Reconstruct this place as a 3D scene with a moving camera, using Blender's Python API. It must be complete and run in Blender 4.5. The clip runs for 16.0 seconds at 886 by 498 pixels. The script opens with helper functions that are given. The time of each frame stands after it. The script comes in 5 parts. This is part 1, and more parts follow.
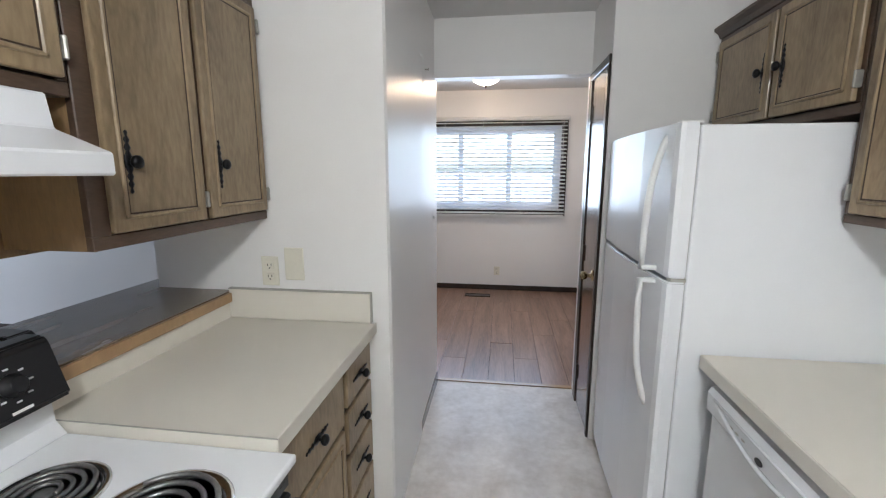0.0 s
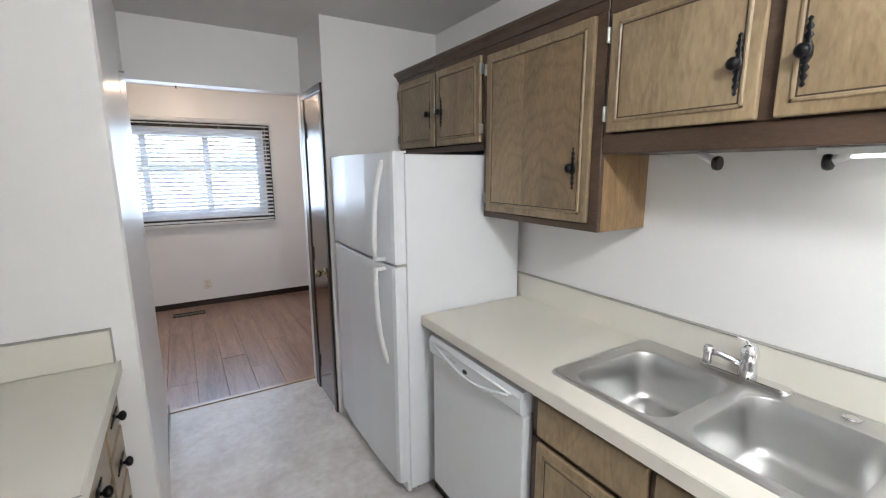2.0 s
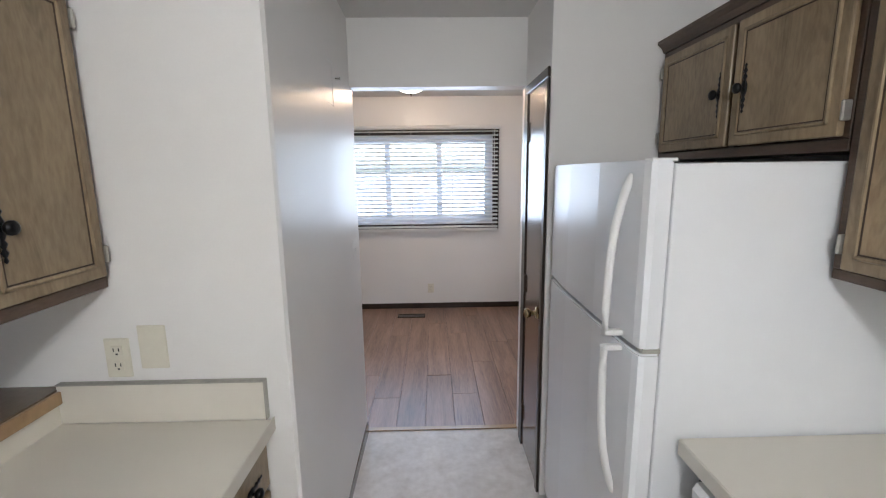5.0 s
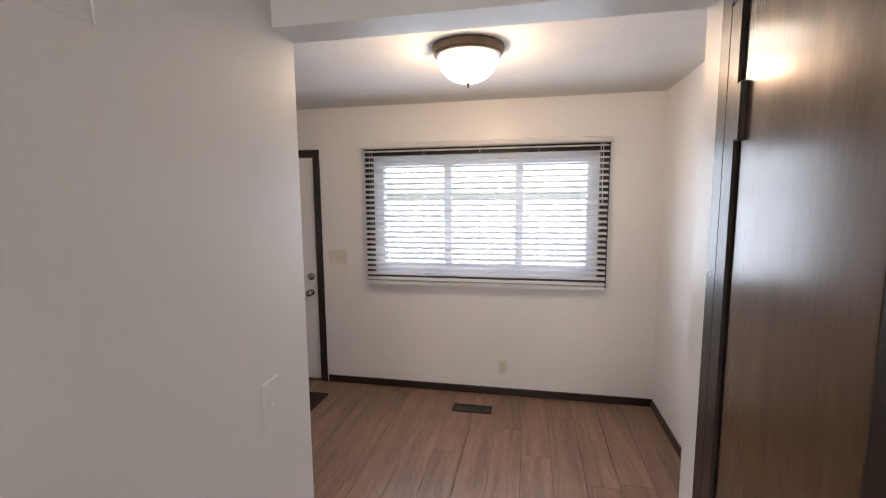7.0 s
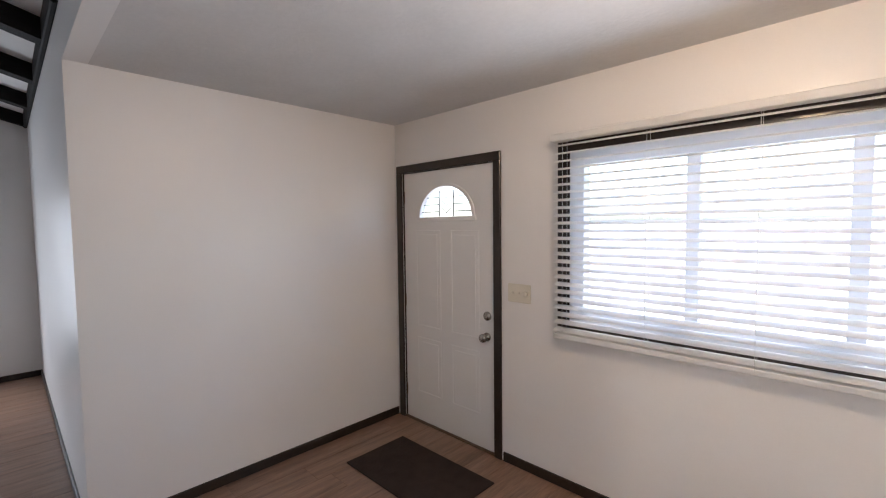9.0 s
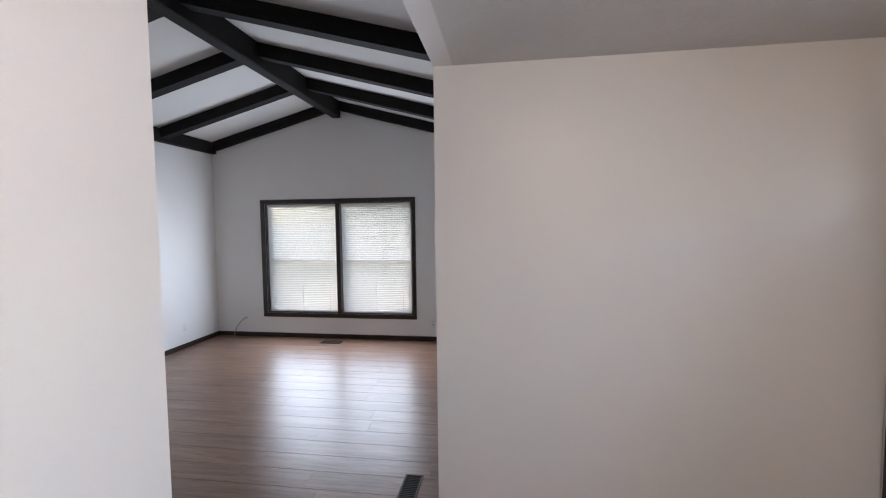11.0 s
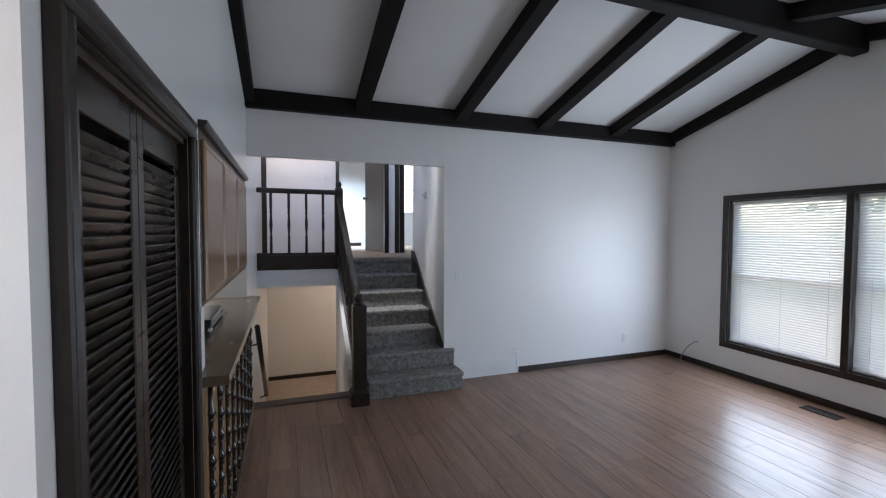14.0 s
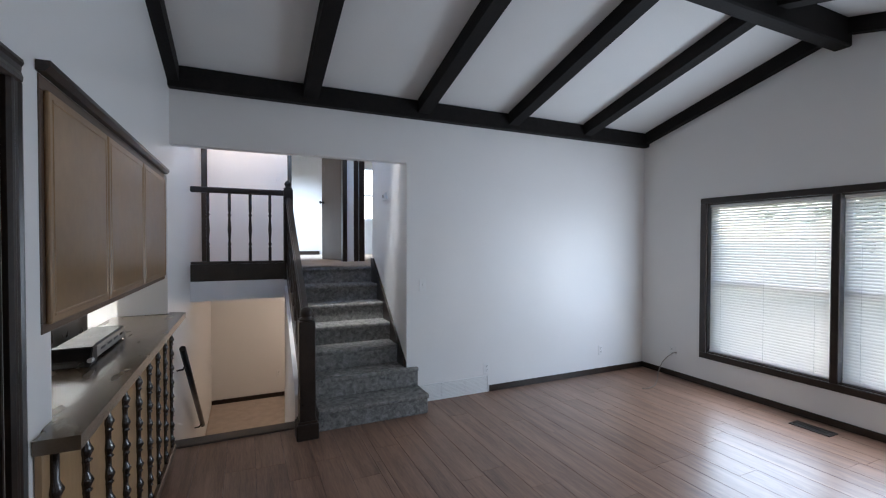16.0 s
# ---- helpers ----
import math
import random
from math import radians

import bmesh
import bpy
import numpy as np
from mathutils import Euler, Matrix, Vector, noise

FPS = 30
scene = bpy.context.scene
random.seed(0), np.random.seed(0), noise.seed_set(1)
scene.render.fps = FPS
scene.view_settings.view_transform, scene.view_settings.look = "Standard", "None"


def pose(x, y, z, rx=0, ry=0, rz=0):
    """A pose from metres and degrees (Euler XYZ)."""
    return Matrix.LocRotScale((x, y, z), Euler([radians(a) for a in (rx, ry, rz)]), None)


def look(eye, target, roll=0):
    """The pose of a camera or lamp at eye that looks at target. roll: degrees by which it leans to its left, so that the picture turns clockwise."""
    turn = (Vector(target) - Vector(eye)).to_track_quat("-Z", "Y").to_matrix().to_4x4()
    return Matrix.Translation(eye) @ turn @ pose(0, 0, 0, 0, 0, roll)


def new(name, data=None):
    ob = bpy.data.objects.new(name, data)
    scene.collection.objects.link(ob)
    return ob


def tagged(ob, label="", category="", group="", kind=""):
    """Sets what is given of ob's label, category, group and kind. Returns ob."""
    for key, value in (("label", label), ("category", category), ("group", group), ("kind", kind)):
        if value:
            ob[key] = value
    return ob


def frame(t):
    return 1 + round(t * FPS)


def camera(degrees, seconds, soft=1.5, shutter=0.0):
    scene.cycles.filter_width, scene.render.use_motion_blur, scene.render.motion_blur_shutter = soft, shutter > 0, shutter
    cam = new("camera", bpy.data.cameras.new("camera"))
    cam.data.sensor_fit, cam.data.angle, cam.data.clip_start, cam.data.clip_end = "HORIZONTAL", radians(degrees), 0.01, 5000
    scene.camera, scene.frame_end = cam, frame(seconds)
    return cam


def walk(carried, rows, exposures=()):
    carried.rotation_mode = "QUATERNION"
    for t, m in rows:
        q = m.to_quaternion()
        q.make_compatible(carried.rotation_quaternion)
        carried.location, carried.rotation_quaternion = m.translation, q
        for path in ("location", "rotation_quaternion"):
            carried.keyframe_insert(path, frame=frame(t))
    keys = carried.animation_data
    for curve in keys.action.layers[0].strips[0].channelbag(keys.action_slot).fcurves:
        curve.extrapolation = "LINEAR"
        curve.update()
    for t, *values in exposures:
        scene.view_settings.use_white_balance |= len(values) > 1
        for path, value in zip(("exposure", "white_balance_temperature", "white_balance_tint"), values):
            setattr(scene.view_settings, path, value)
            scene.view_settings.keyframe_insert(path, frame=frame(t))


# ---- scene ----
cam = camera(91.5, 16.0, soft=1.15)
PATH = [
    (0, (0.508, 0.809, 1.492), (0.24, 2.76, 1.14), 0.0),
    (0.5, (0.447, 0.746, 1.497), (0.616, 2.708, 1.145), -0.0),
    (1, (0.365, 0.671, 1.532), (0.918, 2.561, 1.179), -0.1),
    (1.5, (0.311, 0.616, 1.542), (1.134, 2.403, 1.184), -0.2),
    (2, (0.262, 0.559, 1.567), (1.283, 2.24, 1.204), -0.3),
    (2.5, (0.243, 0.528, 1.581), (1.339, 2.16, 1.216), -0.4),
    (3, (0.23, 0.541, 1.591), (1.321, 2.176, 1.222), -0.4),
    (3.5, (0.261, 0.616, 1.592), (1.326, 2.268, 1.223), -0.4),
    (3.9, (0.327, 0.718, 1.605), (1.186, 2.488, 1.245), -0.7),
    (4, (0.34, 0.749, 1.607), (1.111, 2.557, 1.24), -0.5),
    (4.5, (0.436, 0.928, 1.612), (0.787, 2.863, 1.251), -0.6),
    (5, (0.512, 1.191, 1.616), (0.549, 3.16, 1.267), -0.7),
    (5.2, (0.535, 1.319, 1.628), (0.459, 3.288, 1.287), -0.7),
    (7.3, (0.667, 2.876, 1.675), (0.257, 4.823, 1.464), -0.4),
    (7.5, (0.672, 3.003, 1.666), (0.236, 4.945, 1.467), -0.4),
    (8, (0.655, 3.3, 1.659), (0.033, 5.192, 1.484), -0.7),
    (8.5, (0.602, 3.564, 1.62), (-0.351, 5.318, 1.501), -0.4),
    (9, (0.589, 3.895, 1.616), (-0.809, 5.321, 1.507), -0.7),
    (9.5, (0.43, 4.125, 1.65), (-1.322, 5.08, 1.519), -0.6),
    (10, (0.301, 4.28, 1.676), (-1.633, 4.775, 1.547), -0.5),
    (10.2, (0.257, 4.329, 1.678), (-1.713, 4.652, 1.55), -0.5),
    (12.3, (-0.648, 4.689, 1.608), (-2.229, 3.468, 1.513), -0.6),
    (12.5, (-0.729, 4.695, 1.612), (-2.19, 3.333, 1.519), -0.5),
    (13, (-0.9, 4.657, 1.581), (-2.095, 3.055, 1.502), -0.4),
    (13.5, (-1.085, 4.564, 1.631), (-2.028, 2.802, 1.537), -0.1),
    (14, (-1.24, 4.483, 1.613), (-1.922, 2.605, 1.532), 0.2),
    (14.5, (-1.417, 4.413, 1.599), (-1.941, 2.484, 1.53), 0.4),
    (15, (-1.493, 4.332, 1.573), (-2.011, 2.401, 1.522), 0.3),
    (15.5, (-1.474, 4.197, 1.567), (-2.103, 2.299, 1.524), 0.4),
    (16, (-1.437, 4.041, 1.561), (-2.266, 2.221, 1.526), 0.1),
]
walk(cam, [(t, look(eye, target, roll)) for t, eye, target, roll in PATH],
     exposures=[(0.0, 2.74, 5800, 9), (3.5, 2.75, 5880, 10), (5.2, 2.65, 5900, 11), (7.3, 2.76, 6550, 14), (10.2, 3.08, 6200, 13), (12.3, 2.90, 6230, 13), (13.4, 2.93, 5950, 10), (16.0, 3.02, 5880, 9)])

# ---- world and lamps ----
world = bpy.data.worlds.new("overcast_sky")
scene.world = world
world.use_nodes = True
wn = world.node_tree
sky = wn.nodes.new("ShaderNodeTexSky")
sky.sky_type = "NISHITA"
sky.sun_disc = False
sky.sun_elevation, sky.sun_rotation = radians(48), radians(200)
sky.air_density, sky.dust_density = 1.0, 3.0
wn.links.new(sky.outputs[0], wn.nodes["Background"].inputs[0])
wn.nodes["Background"].inputs[1].default_value = 0.15


def lamp(name, kind, place, target, power, color, size=0.1, size_y=None, angle=None):
    data = bpy.data.lights.new(name, kind)
    data.energy, data.color = power, color
    if kind == "AREA":
        data.size = size
        if size_y:
            data.shape, data.size_y = "RECTANGLE", size_y
    elif kind == "SUN":
        data.angle = angle
    else:
        data.shadow_soft_size = size
    ob = new(name, data)
    ob.matrix_world = look(place, target)
    return ob


WARM, DAY, TUBE = (1.0, 0.80, 0.60), (0.76, 0.87, 1.0), (1.0, 0.95, 0.84)
lamp("sun_lamp", "SUN", (4, 3, 20), (0, 0, 0), 1.2, (1.0, 0.95, 0.88), angle=radians(12))
for wy_ in (1.533, 2.66):
    lamp("sky_lamp_living", "AREA", (-5.962, wy_, 1.166), (-4.0, wy_, 1.166), 3.4, (0.81, 0.895, 1.0), 1.0, 1.5)
lamp("sky_lamp_dining", "AREA", (0.27, 6.130, 1.55), (0.27, 5.0, 1.55), 2.2, DAY, 1.8, 0.95).data.spread = radians(155)
lamp("dining_bulb", "POINT", (0.33, 5.01, 2.30), (0.33, 5.01, 0), 3.3, (1.0, 0.68, 0.42), 0.07)
lamp("kitchen_ceiling_lamp", "POINT", (0.70, 0.10, 2.30), (0.70, 0.10, 0), 12.5, (1.0, 0.955, 0.885), 0.16)
lamp("under_cabinet_tube_lamp", "AREA", (1.60, 0.70, 1.585), (1.60, 0.70, 0.9), 0.016, TUBE, 0.06, 0.54)
# placed out of view behind the stair wall to light the lower level
lamp("lower_level_bulb", "POINT", (-2.45, -2.75, 0.70), (-2.45, -2.75, 0), 1.5, (1.0, 0.72, 0.52), 0.08)
# unseen warm fill, aimed at the upper hall's back wall and off the stairs
lamp("upper_hall_fill", "AREA", (-1.4, -1.5, 3.9), (-1.4, -2.4, 3.1), 1.3, (1.0, 0.68, 0.42), 0.3, 0.3).data.spread = radians(112)
# added daylight fill in mid-room, not in window_3's opening
lamp("upper_room_day_fill", "AREA", (-2.6, -4.6, 3.3), (-2.6, -5.2, 1.4), 6, DAY, 0.8, 0.8).data.spread = radians(110)


# ---- materials ----
def material(name, base, rough=0.5, metal=0.0, scale=6.0, stretch=(1, 1, 1), vary=0.12, fine=80.0, bump=0.08, coat=0.0,
             spec=0.5, second=None, per_piece=0.0, translucent=0.0, wave=False, rvar=1.0, figure=0.0):
    """A surface with a coarse and a fine variation, both in metres of the world, and a little relief."""
    m = bpy.data.materials.new(name)
    m.use_nodes = True
    nt = m.node_tree
    nd, ln = nt.nodes, nt.links
    p = nd["Principled BSDF"]
    geo = nd.new("ShaderNodeNewGeometry")
    mp = nd.new("ShaderNodeMapping")
    mp.inputs["Scale"].default_value = stretch
    ln.new(geo.outputs["Position"], mp.inputs["Vector"])
    vec = mp.outputs[0]
    info = nd.new("ShaderNodeObjectInfo")
    if per_piece:
        add = nd.new("ShaderNodeVectorMath")
        add.operation = "MULTIPLY_ADD"
        add.inputs[1].default_value = (7.3, 3.1, 5.7)
        ln.new(info.outputs["Random"], add.inputs[0])
        ln.new(vec, add.inputs[2])
        vec = add.outputs[0]
    big = nd.new("ShaderNodeTexNoise")
    big.inputs["Scale"].default_value = scale
    big.inputs["Detail"].default_value = 5
    big.inputs["Distortion"].default_value = 0.6 if wave else 0.1
    ln.new(vec, big.inputs["Vector"])
    small = nd.new("ShaderNodeTexNoise")
    small.inputs["Scale"].default_value = fine
    small.inputs["Detail"].default_value = 3
    ln.new(vec, small.inputs["Vector"])
    ramp = nd.new("ShaderNodeValToRGB")
    dark = tuple(c * (1 - 2 * vary) for c in base) if second is None else second
    lite = tuple(min(1, c * (1 + vary)) for c in base)
    ramp.color_ramp.elements[0].position, ramp.color_ramp.elements[1].position = 0.30, 0.68
    ramp.color_ramp.elements[0].color, ramp.color_ramp.elements[1].color = (*dark, 1), (*lite, 1)
    mixer = nd.new("ShaderNodeMath")
    mixer.operation = "MULTIPLY_ADD"
    mixer.inputs[1].default_value = 0.35
    ln.new(small.outputs[0], mixer.inputs[0])
    sub = nd.new("ShaderNodeMath")
    sub.operation = "MULTIPLY_ADD"
    sub.inputs[1].default_value, sub.inputs[2].default_value = 0.65, 0.0
    ln.new(big.outputs[0], sub.inputs[0])
    ln.new(sub.outputs[0], mixer.inputs[2])
    tone = mixer.outputs[0]
    if figure:
        turn = nd.new("ShaderNodeMath")
        turn.operation = "MULTIPLY"
        turn.inputs[1].default_value = 85.0
        ln.new(big.outputs[0], turn.inputs[0])
        rings = nd.new("ShaderNodeMath")
        rings.operation = "SINE"
        ln.new(turn.outputs[0], rings.inputs[0])
        lines = nd.new("ShaderNodeMath")
        lines.operation = "MULTIPLY_ADD"
        lines.inputs[1].default_value = figure
        ln.new(rings.outputs[0], lines.inputs[0])
        ln.new(tone, lines.inputs[2])
        tone = lines.outputs[0]
    ln.new(tone, ramp.inputs[0])
    col = ramp.outputs[0]
    if per_piece:
        hsv = nd.new("ShaderNodeHueSaturation")
        mr = nd.new("ShaderNodeMapRange")
        mr.inputs["To Min"].default_value, mr.inputs["To Max"].default_value = 1 - per_piece, 1 + per_piece
        ln.new(info.outputs["Random"], mr.inputs["Value"])
        ln.new(mr.outputs[0], hsv.inputs["Value"])
        ln.new(col, hsv.inputs["Color"])
        col = hsv.outputs[0]
    ln.new(col, p.inputs["Base Color"])
    p.inputs["Roughness"].default_value = rough
    rr = nd.new("ShaderNodeMapRange")
    rr.inputs["To Min"].default_value, rr.inputs["To Max"].default_value = max(0.02, rough - 0.07 * rvar), min(1, rough + 0.10 * rvar)
    ln.new(big.outputs[0], rr.inputs["Value"])
    ln.new(rr.outputs[0], p.inputs["Roughness"])
    p.inputs["Metallic"].default_value = metal
    p.inputs["Specular IOR Level"].default_value = spec
    p.inputs["Coat Weight"].default_value = coat
    p.inputs["Coat Roughness"].default_value = 0.12
    if bump:
        b = nd.new("ShaderNodeBump")
        b.inputs["Strength"].default_value, b.inputs["Distance"].default_value = bump, 0.01
        ln.new(small.outputs[0], b.inputs["Height"])
        ln.new(b.outputs[0], p.inputs["Normal"])
    if translucent:
        tr = nd.new("ShaderNodeBsdfTranslucent")
        tr.inputs[0].default_value = (*base, 1)
        ms = nd.new("ShaderNodeMixShader")
        ms.inputs[0].default_value = translucent
        ln.new(p.outputs[0], ms.inputs[1])
        ln.new(tr.outputs[0], ms.inputs[2])
        ln.new(ms.outputs[0], nd["Material Output"].inputs[0])
    return m


def glowing(name, color, strength):
    m = bpy.data.materials.new(name)
    m.use_nodes = True
    p = m.node_tree.nodes["Principled BSDF"]
    p.inputs["Base Color"].default_value = (0.9, 0.88, 0.84, 1)
    p.inputs["Roughness"].default_value = 0.25
    p.inputs["Emission Color"].default_value = (*color, 1)
    p.inputs["Emission Strength"].default_value = strength
    return m


def clear_glass(name):
    m = bpy.data.materials.new(name)
    m.use_nodes = True
    nt = m.node_tree
    tr, gl, ms = nt.nodes.new("ShaderNodeBsdfTransparent"), nt.nodes.new("ShaderNodeBsdfGlossy"), nt.nodes.new("ShaderNodeMixShader")
    gl.inputs["Roughness"].default_value = 0.02
    tr.inputs[0].default_value = (0.95, 0.97, 0.97, 1)
    ms.inputs[0].default_value = 0.05
    nt.links.new(tr.outputs[0], ms.inputs[1])
    nt.links.new(gl.outputs[0], ms.inputs[2])
    nt.links.new(ms.outputs[0], nt.nodes["Material Output"].inputs[0])
    return m


PAINT = material("wall_paint", (0.80, 0.79, 0.775), 0.34, scale=1.5, vary=0.015, fine=160, bump=0.02, spec=0.4)
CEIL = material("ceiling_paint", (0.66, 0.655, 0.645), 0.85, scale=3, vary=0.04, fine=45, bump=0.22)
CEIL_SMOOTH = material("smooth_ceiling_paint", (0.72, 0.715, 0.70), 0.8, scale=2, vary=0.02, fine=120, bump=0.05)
DARK = material("dark_stained_wood", (0.026, 0.017, 0.012), 0.30, scale=9, stretch=(1, 1, 1), vary=0.25, fine=70, bump=0.06, coat=0.2, spec=0.4)
BEAM = material("dark_beam_wood", (0.012, 0.010, 0.009), 0.72, scale=7, stretch=(2, 0.6, 2), vary=0.3, fine=50, bump=0.25, spec=0.22)
LOUVRE = material("louvre_stained_wood", (0.040, 0.028, 0.020), 0.28, scale=10, stretch=(2, 0.5, 3), vary=0.3, fine=90, bump=0.05, coat=0.2)
CABINET = material("stained_cabinet_wood", (0.295, 0.222, 0.132), 0.36, scale=2.0, stretch=(3.2, 3.2, 1), vary=0.22, fine=24, figure=0.026, bump=0.05,
                   second=(0.155, 0.108, 0.057), per_piece=0.12, coat=0.12, wave=True)
CAB_FRAME = material("dark_cabinet_frame_wood", (0.088, 0.054, 0.034), 0.40, scale=4, stretch=(4, 1, 4), vary=0.25, fine=40, bump=0.05,
                     per_piece=0.08, coat=0.1)
CAB_SIDE = material("light_cabinet_side_wood", (0.30, 0.19, 0.09), 0.4, scale=4, stretch=(5, 5, 1), vary=0.2, fine=30, bump=0.04, coat=0.1, wave=True)
GROOVE_SHADE = material("groove_shade_brown", (0.055, 0.033, 0.020), 0.5, scale=8, vary=0.2)
BARTOP = material("worn_bar_top_wood", (0.165, 0.122, 0.083), 0.24, scale=3, stretch=(4, 1, 3), vary=0.10, fine=50, bump=0.03, coat=0.45)
LAMINATE = material("wood_laminate", (0.315, 0.190, 0.130), 0.33, scale=1.6, stretch=(11, 0.8, 11), vary=0.06, fine=11, bump=0.012, rvar=0.25,
                    second=(0.138, 0.077, 0.052), per_piece=0.07, coat=0.04, wave=True, figure=0.03, spec=0.5)
SUBFLOOR = material("floor_joint", (0.055, 0.033, 0.024), 0.7, scale=5, vary=0.1)
VINYL = material("mottled_vinyl", (0.72, 0.70, 0.67), 0.36, scale=5.0, vary=0.05, fine=26, bump=0.03, second=(0.47, 0.435, 0.395), wave=True)
COUNTER = material("cream_laminate", (0.71, 0.675, 0.60), 0.38, scale=3, vary=0.02, fine=420, bump=0.02)
ENAMEL = material("white_enamel", (0.77, 0.785, 0.81), 0.26, scale=2, vary=0.008, fine=190, bump=0.0, rvar=0.1)
WHITE = material("white_plastic", (0.80, 0.80, 0.79), 0.35, scale=4, vary=0.015, fine=60, bump=0.0)
VINYLFRAME = material("white_window_vinyl", (0.80, 0.81, 0.83), 0.4, scale=4, vary=0.015, fine=60, bump=0.0, translucent=0.40)
SLAT = material("white_slat", (0.86, 0.86, 0.85), 0.45, scale=5, vary=0.02, fine=60, bump=0.0, translucent=0.34)
MINISLAT = material("white_thin_slat", (0.89, 0.87, 0.84), 0.5, scale=5, vary=0.02, fine=60, bump=0.0, translucent=0.58)
IVORY = material("ivory_plastic", (0.70, 0.67, 0.57), 0.35, scale=6, vary=0.03, fine=80, bump=0.0)
STEEL = material("brushed_steel", (0.60, 0.60, 0.59), 0.36, metal=1.0, scale=3, vary=0.03, fine=160, bump=0.0)
NICKEL = material("satin_nickel", (0.38, 0.36, 0.33), 0.24, metal=1.0, scale=12, vary=0.08, fine=90, bump=0.0)
CHROME = material("chrome", (0.82, 0.82, 0.83), 0.07, metal=1.0, scale=5, vary=0.02, fine=50, bump=0.0)
BRASS = material("aged_brass", (0.45, 0.35, 0.20), 0.25, metal=1.0, scale=20, vary=0.1, fine=120, bump=0.0)
BRONZE = material("brushed_bronze", (0.16, 0.115, 0.08), 0.38, metal=0.9, scale=14, vary=0.12, fine=120, bump=0.02)
IRON = material("black_iron", (0.012, 0.012, 0.013), 0.33, metal=0.6, scale=25, vary=0.2, fine=120, bump=0.05)
BLACK = material("black_plastic", (0.012, 0.012, 0.013), 0.28, scale=10, vary=0.1, fine=80, bump=0.02)
COIL = material("burner_coil", (0.24, 0.24, 0.245), 0.30, metal=0.7, scale=20, vary=0.2, fine=120, bump=0.03)
CARPET = material("speckled_grey_carpet", (0.31, 0.30, 0.285), 0.97, scale=26, vary=0.2, fine=150, bump=0.9, second=(0.08, 0.077, 0.073), spec=0.1, wave=True)
TANCARPET = material("tan_carpet", (0.50, 0.42, 0.35), 0.97, scale=8, vary=0.08, fine=150, bump=0.6, spec=0.1)
MAT = material("brown_door_mat", (0.050, 0.036, 0.031), 0.95, scale=12, vary=0.15, fine=220, bump=0.8, spec=0.1)
BROWNDOOR = material("brown_flush_door", (0.135, 0.078, 0.045), 0.20, scale=3, stretch=(5, 5, 0.7), vary=0.12, fine=30, bump=0.02, coat=0.4, wave=True)
LIP = material("worn_nosing", (0.085, 0.065, 0.052), 0.45, scale=8, vary=0.25, fine=60, bump=0.1)
GREYDOOR = material("grey_brown_door", (0.12, 0.095, 0.078), 0.22, scale=3, stretch=(4, 4, 1), vary=0.04, fine=30, bump=0.03, coat=0.3)
VENTM = material("brown_vent_metal", (0.022, 0.015, 0.011), 0.5, metal=0.0, scale=10, vary=0.1)
DOORPAINT = material("white_door_paint", (0.79, 0.79, 0.78), 0.34, scale=2, vary=0.015, fine=90, bump=0.02)
GLASS = clear_glass("window_glass")
LAMPGLASS = glowing("lit_frosted_glass", (1.0, 0.90, 0.76), 1.1)
TUBEGLOW = glowing("lit_tube", TUBE, 0.6)
GRASS = material("lawn", (0.11, 0.115, 0.08), 0.95, scale=1.2, vary=0.2, fine=30, bump=0.4)
LEAVES = material("foliage", (0.08, 0.11, 0.04), 0.7, scale=2, vary=0.3, fine=20, bump=0.0, translucent=0.2)
BARK = material("bark", (0.12, 0.09, 0.07), 0.9, scale=6, vary=0.2, fine=40, bump=0.5)
PALE_GROUND = material("pale_ground", (0.52, 0.515, 0.50), 0.9, scale=1.0, vary=0.08, fine=40, bump=0.2)
CANE = material("grey_cable", (0.26, 0.235, 0.21), 0.5, scale=20, vary=0.05)
DOORPANEL = material("birch_door_veneer", (0.275, 0.172, 0.085), 0.32, scale=3.0, stretch=(1.4, 1.4, 1), vary=0.12, fine=22, bump=0.0, second=(0.215, 0.132, 0.064), coat=0.1)
SPINDLE = material("polished_spindle_wood", (0.020, 0.013, 0.010), 0.20, scale=9, vary=0.25, fine=70, bump=0.03, coat=0.5)
LIGHTPANEL = material("golden_veneer", (0.39, 0.25, 0.125), 0.30, scale=2.2, stretch=(2.0, 2.0, 1), vary=0.13, fine=26, bump=0.03, coat=0.3, wave=True)
LEAD = material("lead_came", (0.06, 0.06, 0.065), 0.5, metal=0.6, scale=20, vary=0.1)
GREYMETAL = material("pale_grey_metal", (0.42, 0.41, 0.37), 0.4, metal=0.5, scale=20, vary=0.1)


